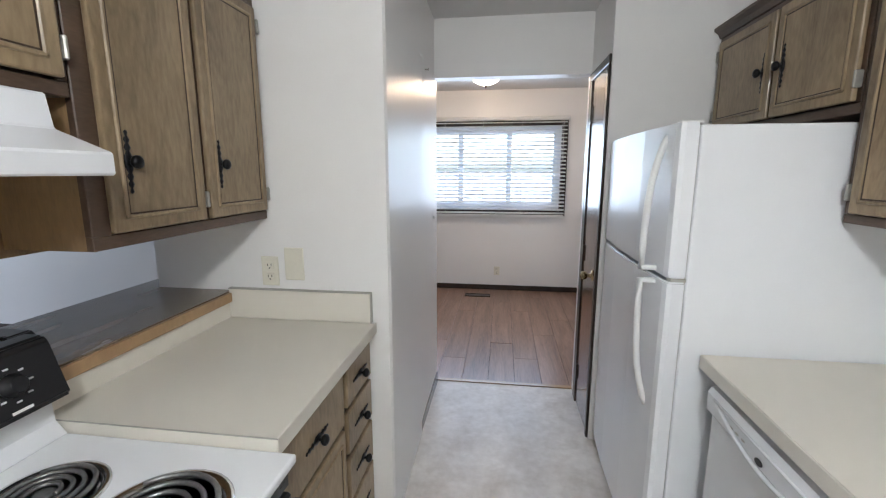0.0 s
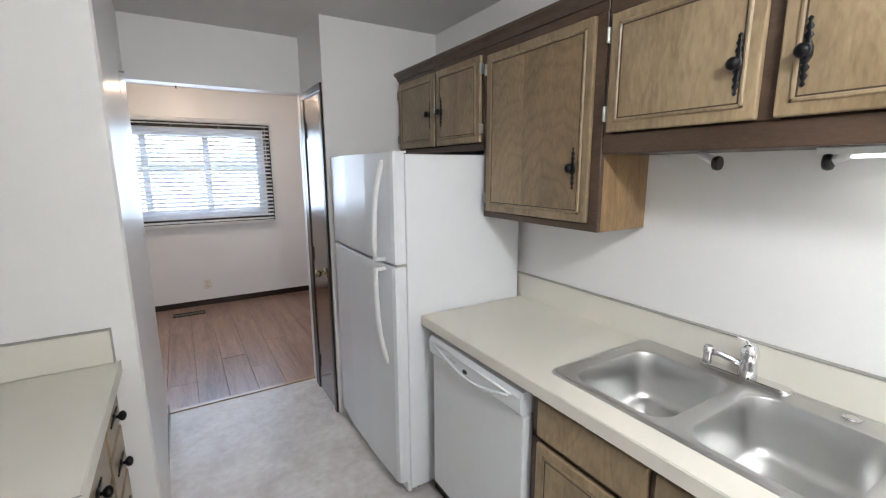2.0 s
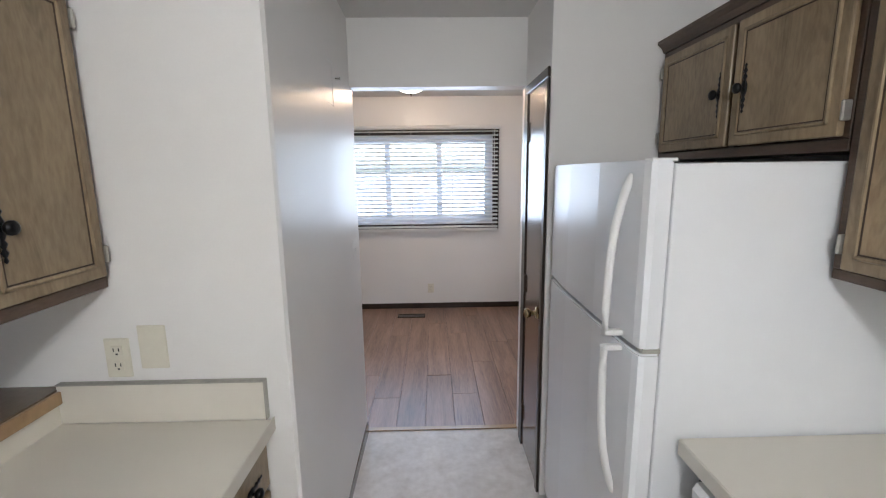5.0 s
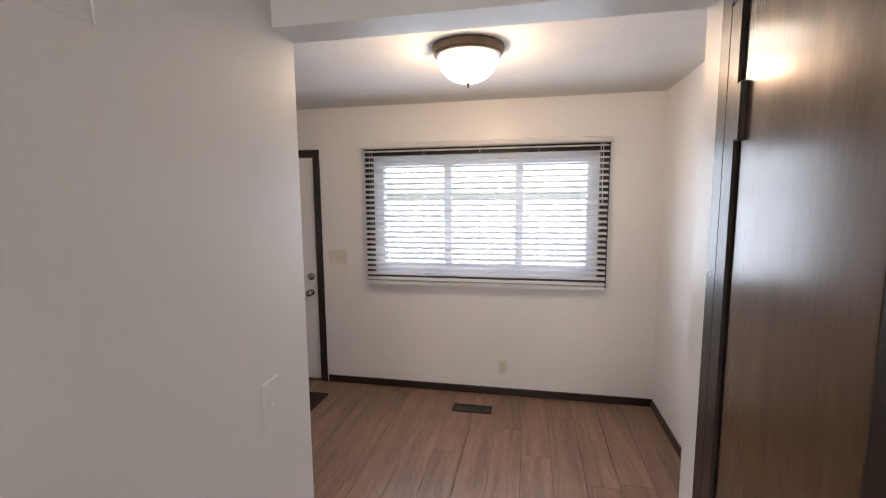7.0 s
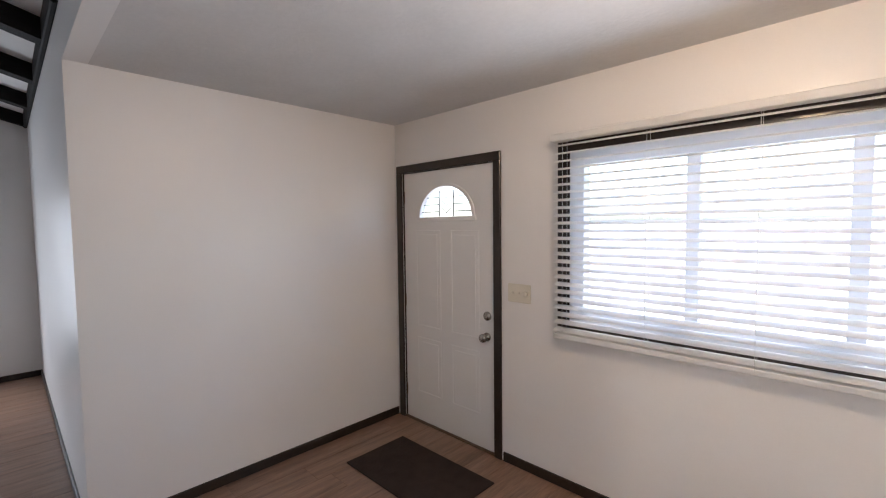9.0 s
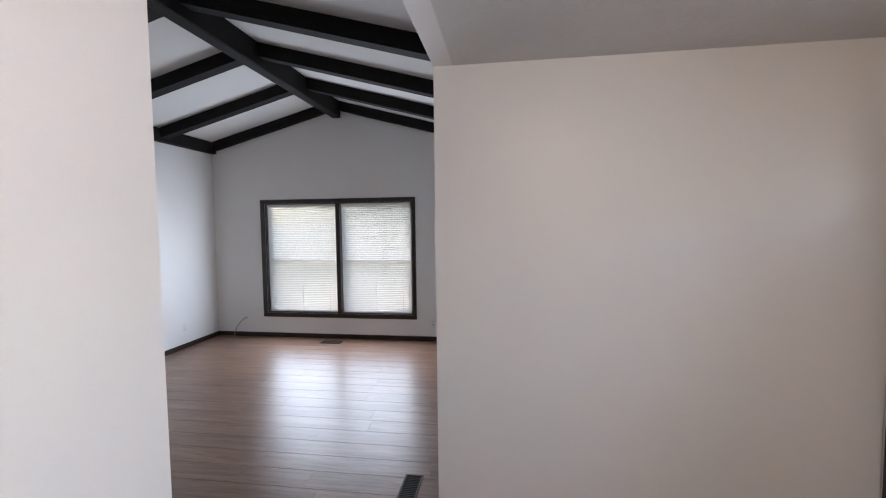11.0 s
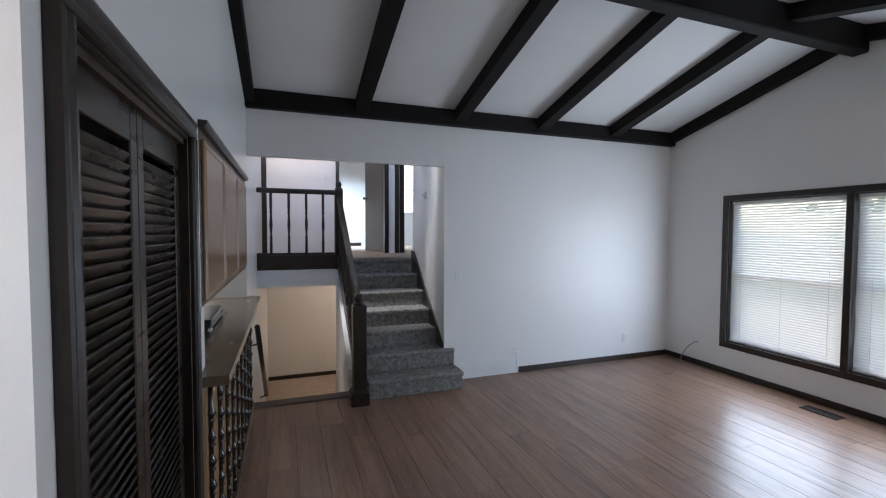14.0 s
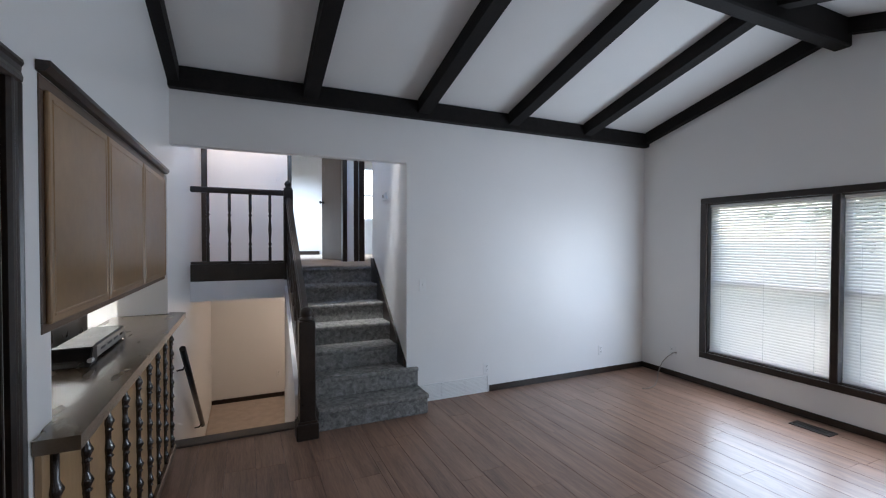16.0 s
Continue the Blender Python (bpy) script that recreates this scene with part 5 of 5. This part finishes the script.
# white baseboard register
rg = thing("wall_register", (-3.38, LS, 0.09), "white painted wall register at floor level", "vent grille")
part("frame", frame_bars("y", LS, LS + 0.012, -3.720, -2.93, 0.0, 0.170, 0.014), WHITE, rg)
part("back", one(-3.706, -2.944, LS, LS + 0.003, 0.014, 0.156), PAINT, rg)
for k in range(10):
    part("louvre", one(-3.704, -2.946, LS + 0.003, LS + 0.009, 0.020 + 0.0135 * k, 0.029 + 0.0135 * k), WHITE, rg)
for x in (-3.45, -3.19):
    part("divider", one(x - 0.004, x + 0.004, LS + 0.003, LS + 0.012, 0.014, 0.156), WHITE, rg)

# ---- dining room things ----
mt = bmesh.new()
box(mt, -1.90, -1.02, 5.465, 5.97, 0.0, 0.012, 0.004)
tagged(mesh_object("door_mat", mt, MAT), "dark brown rectangular door mat on the laminate floor", "door mat")
cl = thing("ceiling_light", (0.33, 5.01, DZ), "lit frosted-glass bowl ceiling light with bronze ring", "ceiling light")
C = Matrix.Translation((0.33, 5.01, 0))
part("ring", lathe(bmesh.new(), [(0.188, DZ), (0.190, DZ - 0.012), (0.178, DZ - 0.020), (0.184, DZ - 0.030), (0.172, DZ - 0.046), (0.160, DZ - 0.048)], C, 40), BRONZE, cl, "brushed bronze ring")
bowl = bmesh.new()
prof = [(0.158 * math.cos(radians(a)), 2.405 - 0.128 * math.sin(radians(a))) for a in range(0, 86, 6)]
lathe(bowl, prof, C, 40)
gb = part("glass_bowl", bowl, LAMPGLASS, cl, "glowing frosted glass bowl")
gb.visible_shadow = False
part("finial", lathe(bmesh.new(), [(0.02, 2.290), (0.031, 2.284), (0.031, 2.280), (0.014, 2.283), (0.006, 2.278), (0.009, 2.270), (0.004, 2.262), (0.006, 2.256), (0.001, 2.250)], C, 16), BRONZE, cl, "bronze finial")

# ---- closet with louvred bifold doors ----
def louvre_leaf(y0, y1, group):
    """One leaf, in the opening of the closet, with slats set between its stiles."""
    lf = thing("bifold_door", (LE + 0.05, (y0 + y1) / 2, 0), "dark-stained louvred bifold closet door leaf, closed", "closet door", group)
    x0, x1 = LE + 0.030, LE + 0.058
    for a in (y0, y1 - 0.050):
        part("stile", one(x0, x1, a, a + 0.050, 0.015, CTOP - 0.018, 0.003), LOUVRE, lf)
    for z0, z1 in ((0.015, 0.14), (CTOP - 0.118, CTOP - 0.018)):
        part("rail", one(x0, x1, y0 + 0.050, y1 - 0.050, z0, z1, 0.003), LOUVRE, lf)
    me = bpy.data.meshes.new("louvre")
    bm = bmesh.new()
    box(bm, -0.019, 0.019, -(y1 - y0 - 0.1) / 2, (y1 - y0 - 0.1) / 2, -0.0035, 0.0035, 0.002)
    bm.to_mesh(me)
    bm.free()
    me.materials.append(LOUVRE)
    z = 0.168
    while z < CTOP - 0.14:
        ob = new("louvre", me)
        ob.parent = lf
        ob.matrix_parent_inverse = Matrix.Translation(-lf.location)
        ob.matrix_basis = Matrix.Translation(((x0 + x1) / 2, (y0 + y1) / 2, z)) @ pose(0, 0, 0, 0, 58)
        z += 0.0295
    return lf


mid = (C0 + C1) / 2
louvre_leaf(C0 + 0.012, mid - 0.002, "closet leaves")
louvre_leaf(mid + 0.002, C1 - 0.012, "closet leaves")
struct("closet_jamb", boxes((LE + 0.001, LE + 0.099, C0, C0 + 0.009, 0, CTOP), (LE + 0.001, LE + 0.099, C1 - 0.009, C1, 0, CTOP), (LE + 0.001, LE + 0.099, C0 + 0.009, C1 - 0.009, CTOP - 0.010, CTOP)), DARK)
struct("closet_track", one(LE + 0.012, LE + 0.03, C0 + 0.01, C1 - 0.01, CTOP - 0.03, CTOP - 0.01), BRONZE)

# ---- bar, pass-through cabinets on the living room side ----
bar = thing("bar_counter", (-0.85, 1.4, 0), "worn brown wooden bar top over a spindle-trimmed panel front", "bar counter")
bt = bmesh.new()
prism(bt, [(-0.572, 0.305), (LE - 0.02, 0.20), (-1.014, 0.26), (-1.014, 2.535), (LE - 0.003, 2.535), (LE - 0.003, KL + 0.081), (-0.572, KL + 0.0)], "z", 0.978, 1.020)
part("bar_top", bt, BARTOP, bar, "worn glossy brown bar top")
part("edge_band", boxes((-0.574, -0.562, 0.32, KL - 0.004, 0.976, 1.014), bev=0.002), LIGHTPANEL, bar, "golden wood edge")
fpn = part("front_panel", one(LE - 0.018, LE - 0.003, 0.22, 2.52, 0.012, 0.977), LIGHTPANEL, bar, "golden veneer panel")
part("base_rail", one(LE - 0.045, LE - 0.018, 0.30, 2.51, 0.0, 0.05, 0.004), CAB_FRAME, bar)
sp_prof = [(0.013, 0.05)]
for k in range(8):
    zc = 0.105 + k * 0.105
    sp_prof += [(0.012, zc - 0.042), (0.020, zc - 0.034), (0.013, zc - 0.026), (0.016, zc - 0.018), (0.024, zc), (0.016, zc + 0.018), (0.012, zc + 0.028)]
sp_prof.append((0.013, 0.976))
spm = bpy.data.meshes.new("spindle")
bm = lathe(bmesh.new(), sp_prof, None, 12)
bm.to_mesh(bm and spm)
bm.free()
spm.materials.append(SPINDLE)
for k in range(9):
    ob = new("spindle", spm)
    ob.parent = bar
    ob.matrix_parent_inverse = Matrix.Translation(-bar.location)
    ob.matrix_basis = Matrix.Translation((LE - 0.024, 2.455 - 0.262 * k, 0))

lcab = thing("wall_cabinet", (-0.77, 1.45, 1.293), "golden stained pass-through cabinet with three flat doors", "cabinet")
part("body", one(LE + 0.008, -0.640, 0.455, 2.458, 1.293, 2.034), CAB_SIDE, lcab)
part("face_frame", boxes((LE - 0.004, LE + 0.008, 0.44, 2.46, 1.293, 1.325), (LE - 0.004, LE + 0.008, 0.44, 2.46, 1.99, 2.034), (LE - 0.004, LE + 0.008, 2.425, 2.46, 1.325, 1.99), (LE - 0.004, LE + 0.008, 1.835, 1.862, 1.325, 1.99), (LE - 0.004, LE + 0.008, 1.165, 1.19, 1.325, 1.99), (LE - 0.004, LE + 0.008, 0.44, 0.475, 1.325, 1.99), bev=0.002), CAB_FRAME, lcab)
for d0, d1_ in ((1.858, 2.435), (1.186, 1.840), (0.468, 1.170)):
    d = part("door", one(LE - 0.018, LE - 0.002, d0, d1_, 1.318, 1.995, 0.007, 3), DOORPANEL, lcab)
    mo = bmesh.new()
    for u0, u1, v0, v1 in ((d0 + 0.022, d1_ - 0.022, 1.340, 1.350), (d0 + 0.022, d1_ - 0.022, 1.963, 1.973), (d0 + 0.022, d0 + 0.032, 1.350, 1.963), (d1_ - 0.032, d1_ - 0.022, 1.350, 1.963)):
        box(mo, LE - 0.0205, LE - 0.016, u0, u1, v0, v1, 0.002)
    part("moulding", mo, DOORPANEL, d, "raised moulding")
ctm = bmesh.new()
prism(ctm, [(LE - 0.001, 2.036), (LE - 0.022, 2.036), (LE - 0.035, 2.052), (LE - 0.035, 2.066), (LE - 0.001, 2.066)], "y", 0.42, 2.475)
part("top_moulding", ctm, DARK, lcab, "dark top moulding")

# media box on the bar
mb_ = thing("media_box", (-0.79, 1.53, 1.02), "black electronic box with pale slotted front on the bar", "electronics")
part("case", one(-0.812, -0.665, 1.12, 1.68, 1.026, 1.092, 0.006), BLACK, mb_)
part("front_plate", one(-0.817, -0.811, 1.125, 1.63, 1.032, 1.085, 0.002), GREYMETAL, mb_, "pale grey front plate")
for k in range(4):
    part("slot", one(-0.8185, -0.8165, 1.16 + 0.11 * k, 1.23 + 0.11 * k, 1.055, 1.066), BLACK, mb_)
for y in (1.17, 1.63):
    for x in (-0.79, -0.69):
        part("foot", lathe(bmesh.new(), [(0.012, 1.020), (0.012, 1.027)], Matrix.Translation((x, y, 0)), 10), BLACK, mb_)
cap = bmesh.new()
prism(cap, [(1.64, 1.022), (1.74, 1.022), (1.735, 1.045), (1.70, 1.098), (1.64, 1.098)], "x", -0.825, -0.670)
bmesh.ops.bevel(cap, geom=list(cap.edges), offset=0.004, segments=2, affect="EDGES")
part("end_cap", cap, BLACK, mb_)
part("plug", one(-0.835, -0.815, 1.715, 1.748, 1.040, 1.056, 0.003), WHITE, mb_, "small white plug")

# ---- stairs ----
su = thing("staircase_up", (-2.39, -0.3, 0), "grey speckled carpeted staircase to the upper level", "staircase")
RISE, RUN, Y1 = 0.18, 0.245, 0.437
for i in range(1, 8):
    yf = Y1 - RUN * (i - 1)
    x0, x1 = (-2.93, -1.962) if i <= 2 else (OX1 + 0.022, -1.95)
    stp = bmesh.new()
    if i <= 2:
        y_back = LS + 0.002
        box(stp, x0, x1, y_back, yf, RISE * (i - 1), RISE * i - 0.03, 0.006)
        box(stp, x0 - 0.008 * (i == 1), x1, y_back, yf + 0.022, RISE * i - 0.042, RISE * i, 0.014, 3)
        box(stp, OX1 + 0.002, x1, LS - RUN, y_back, RISE * (i - 1), RISE * i, 0.0)
    else:
        box(stp, x0, x1, yf - RUN - 0.02, yf, RISE * (i - 1), RISE * i - 0.03)
        box(stp, x0, x1, yf - RUN - 0.02, yf + 0.022, RISE * i - 0.042, RISE * i, 0.014, 3)
    part("step", stp, CARPET, su)
sk = bmesh.new()
prism(sk, [(0.162, 0.40), (0.162, 0.20), (-1.06, 1.05), (-1.06, UZ + 0.10), (-0.98, UZ + 0.10)], "x", OX1, OX1 + 0.022)
part("skirt_board", sk, DARK, su, "dark stained skirt board")
part("carriage", boxes((-1.962, -1.945, -1.05, LS - 0.1, -0.1, 0.0)), PAINT, su)
inr = bmesh.new()
prism(inr, [(0.06, 0.0), (0.06, 0.20), (-1.06, 1.06), (-1.06, 0.0)], "x", -1.945, -1.821)
part("inner_string", inr, PAINT, su)

sd = thing("staircase_down", (-1.36, -0.5, -1.12), "tan carpeted stairs down to the lower level", "staircase")
for i in range(6):
    yf = LS - 0.02 - 0.25 * i
    part("step", one(-1.82, LE, yf - 0.27, yf, -1.12, -0.187 * (i + 1), 0.012), TANCARPET, sd)
struct("floor_lip", one(-1.86, LE, LS - 0.02, LS + 0.125, -0.19, 0.012, 0.01, 2), LIP, "worn grey-brown nosing at the top of the lower stairs")

# railing of the upward stairs
rl = thing("stair_railing", (-1.885, 0.45, 0), "dark-stained turned wooden stair railing with newel posts", "railing")
NX, NY = -1.868, 0.475
nw = bmesh.new()
box(nw, NX - 0.062, NX + 0.062, NY - 0.062, NY + 0.062, 0.13, 0.93, 0.006)
box(nw, NX - 0.085, NX + 0.085, NY - 0.085, NY + 0.085, 0.0, 0.125, 0.008)
box(nw, NX - 0.072, NX + 0.072, NY - 0.072, NY + 0.072, 0.125, 0.145, 0.004)
part("newel_post", nw, DARK, rl)
part("newel_cap", lathe(bmesh.new(), [(0.055, 0.93), (0.06, 0.945), (0.04, 0.958), (0.046, 0.972), (0.052, 0.992), (0.045, 1.018), (0.022, 1.035), (0.002, 1.040)], Matrix.Translation((NX, NY, 0)), 20), DARK, rl)
UX, UY = -1.868, -1.13
un = bmesh.new()
box(un, UX - 0.05, UX + 0.05, UY - 0.05, UY + 0.05, UZ - 0.13, 2.14, 0.005)
part("upper_newel_post", un, DARK, rl)
part("upper_newel_cap", lathe(bmesh.new(), [(0.042, 2.14), (0.05, 2.152), (0.024, 2.170), (0.036, 2.188), (0.04, 2.205), (0.03, 2.228), (0.010, 2.246), (0.002, 2.25)], Matrix.Translation((UX, UY, 0)), 18), DARK, rl)


def slanted(y, z0, z1):
    return z0 + (z1 - z0) * (NY - y) / (NY - UY)


hr = bmesh.new()
prism(hr, [(NY, 0.885), (NY, 0.945), (UY, 2.085), (UY, 2.025)], "x", NX - 0.03, NX + 0.03)
bmesh.ops.bevel(hr, geom=list(hr.edges), offset=0.012, segments=2, affect="EDGES")
part("handrail", hr, DARK, rl)
br_ = bmesh.new()
prism(br_, [(NY, 0.125), (NY, 0.215), (UY, 1.355), (UY, 1.15)], "x", NX - 0.022, NX + 0.022)
part("bottom_rail", br_, DARK, rl)
bprof = [(0.016, 0.0), (0.016, 0.14), (0.010, 0.155), (0.020, 0.175), (0.012, 0.195), (0.011, 0.22), (0.019, 0.33), (0.011, 0.46), (0.020, 0.48), (0.010, 0.50), (0.016, 0.52), (0.016, 0.70)]
for k in range(9):
    y = NY - 0.16 - 0.166 * k
    z0 = slanted(y, 0.20, 1.34)
    part("baluster", lathe(bmesh.new(), [(r, z0 + z) for r, z in bprof], Matrix.Translation((NX, y, 0)), 10), DARK, rl)

bl = thing("balcony_railing", (-1.4, UY, UZ), "dark-stained balcony railing with turned balusters", "railing")
hr2 = one(-1.83, LE - 0.004, UY - 0.032, UY + 0.032, 2.070, 2.130, 0.012, 2)
part("handrail", hr2, DARK, bl)
part("bottom_rail", one(-1.82, LE - 0.004, UY - 0.02, UY + 0.02, 1.318, 1.345, 0.004), DARK, bl)
part("fascia", one(-1.82, LE - 0.004, UY - 0.005, UY + 0.045, 1.138, 1.318, 0.004), DARK, bl, "dark fascia board")
for x in (-1.068, -1.272, -1.476, -1.676):
    part("baluster", lathe(bmesh.new(), [(r, 1.345 + z * 0.725 / 0.70) for r, z in bprof], Matrix.Translation((x, UY, 0)), 10), DARK, bl)

# handrail of the lower stairs
hp = thing("wall_handrail", (-0.96, -0.6, 0.2), "black round handrail along the lower stairs", "handrail")
part("pole", tube(bmesh.new(), [(-0.975, 0.12, 0.715), (-0.975, -1.50, -0.52)], 0.024, 12), BLACK, hp)
for y in (-0.1, -1.4):
    z = 0.715 + (0.12 - y) * -1.235 / 1.62
    part("bracket", tube(bmesh.new(), [(LE - 0.001, y, z - 0.06), (-0.95, y, z - 0.055), (-0.972, y, z - 0.02)], 0.008, 8), BLACK, hp)

# lower-level globe lamp, upper-hall and kitchen ceiling lamps, all added out of view
for nm, place, lab in (("hidden_globe_lamp", (-2.45, -2.75, 0.80), "small lit glass globe lamp added out of view on the lower level"),):
    wl = thing(nm, place, lab, "lamp")
    part("base", lathe(bmesh.new(), [(0.04, 0.03), (0.04, 0.15)], Matrix.Translation(place), 16), WHITE, wl)
    g_ = part("globe", lathe(bmesh.new(), [(0.02, 0.03), (0.05, 0.01), (0.065, -0.04), (0.05, -0.09), (0.015, -0.11)], Matrix.Translation(place), 20), LAMPGLASS, wl)
    g_.visible_shadow = False
# lamp bases added on the ceilings, both out of view
for place, zc in (((0.70, 0.10), KZ), ((-1.4, -1.5), 4.0)):
    kl_ = thing("unseen_flush_lamp", (place[0], place[1], zc), "round white flush lamp base added out of view", "ceiling light", "flush lamps")
    part("base", lathe(bmesh.new(), [(0.16, zc - 0.02), (0.16, zc)], Matrix.Translation((place[0], place[1], 0)), 28), WHITE, kl_)

# ---- outside ----
gr = bmesh.new()
box(gr, -900, 900, -900, 900, -1.9, -1.75)
struct("ground", gr, GRASS, "grass and earth round the house")
# added reflector: pale ground that whitens the dining window view and lights its slats
pv = bmesh.new()
box(pv, -400, 400, DY + 0.3, 850, -1.75, -0.35)
struct("bright_ground", pv, PALE_GROUND, "pale ground sheet added to whiten the dining window view")
rnd = random.Random(4)


def tree(x, y, h, r):
    t = thing("tree", (x, y, -1.75), "leafy broad tree outside the window", "tree", "garden trees")
    tk = bmesh.new()
    tube(tk, [(x, y, -1.75), (x + 0.05, y, -1.75 + h * 0.3), (x - 0.05, y + 0.1, -1.75 + h * 0.62)], 0.13, 10)
    for k in range(5):
        a = k * 1.26
        tube(tk, [(x, y, -1.75 + h * 0.35), (x + r * 0.5 * math.cos(a), y + r * 0.5 * math.sin(a), -1.75 + h * 0.6), (x + r * 0.8 * math.cos(a), y + r * 0.8 * math.sin(a), -1.75 + h * 0.75)], 0.05, 6)
    part("trunk", tk, BARK, t)
    verts, faces = [], []
    for k in range(2600):
        u, v, w = rnd.gauss(0, 0.42), rnd.gauss(0, 0.42), rnd.gauss(0, 0.30)
        c = Vector((x + u * r, y + v * r, -1.75 + h * 0.68 + w * r))
        a = Vector((rnd.uniform(-1, 1), rnd.uniform(-1, 1), rnd.uniform(-1, 1))).normalized() * 0.14
        b = Vector((rnd.uniform(-1, 1), rnd.uniform(-1, 1), rnd.uniform(-1, 1))).normalized() * 0.09
        i = len(verts)
        verts += [c - a, c + b, c + a, c - b]
        faces.append((i, i + 1, i + 2, i + 3))
    me = bpy.data.meshes.new("crown")
    me.from_pydata([tuple(v) for v in verts], [], faces)
    me.materials.append(LEAVES)
    ob = new("crown", me)
    ob.parent = t
    ob.matrix_parent_inverse = Matrix.Translation(-t.location)


tree(-15, 0.2, 7.0, 2.6)
tree(-18, 6.5, 8.0, 3.0)

# ---- laminate planks, laid along y ----
PW = 0.192


def planks(parent, x0, x1, y0, y1, seed):
    rr = random.Random(seed)
    cache = {}
    x = x0
    while x < x1 - 0.02:
        w = min(PW, x1 - x)
        y = y0 - rr.uniform(0, 1.1)
        while y < y1 - 0.001:
            a, b = max(y, y0), min(y + 1.22, y1)
            if b - a > 0.015:
                key = (round(w, 3), round(b - a, 2))
                if key not in cache:
                    bm = bmesh.new()
                    box(bm, 0.0011, w - 0.0011, 0.0003, b - a - 0.0003, -0.012, 0, 0.0009)
                    me = bpy.data.meshes.new("plank")
                    bm.to_mesh(me)
                    bm.free()
                    me.materials.append(LAMINATE)
                    cache[key] = me
                piece("plank", cache[key], (x, a, 0), parent)
            y += 1.22
        x += PW


fl = bpy.data.objects["floor"]
planks(fl, DW + 0.001, DE, TH + 0.012, DY, 1)
planks(fl, LW, DW + 0.001, LS, LN, 2)
planks(fl, DW + 0.001, LE, LS + 0.126, TH + 0.012, 3)
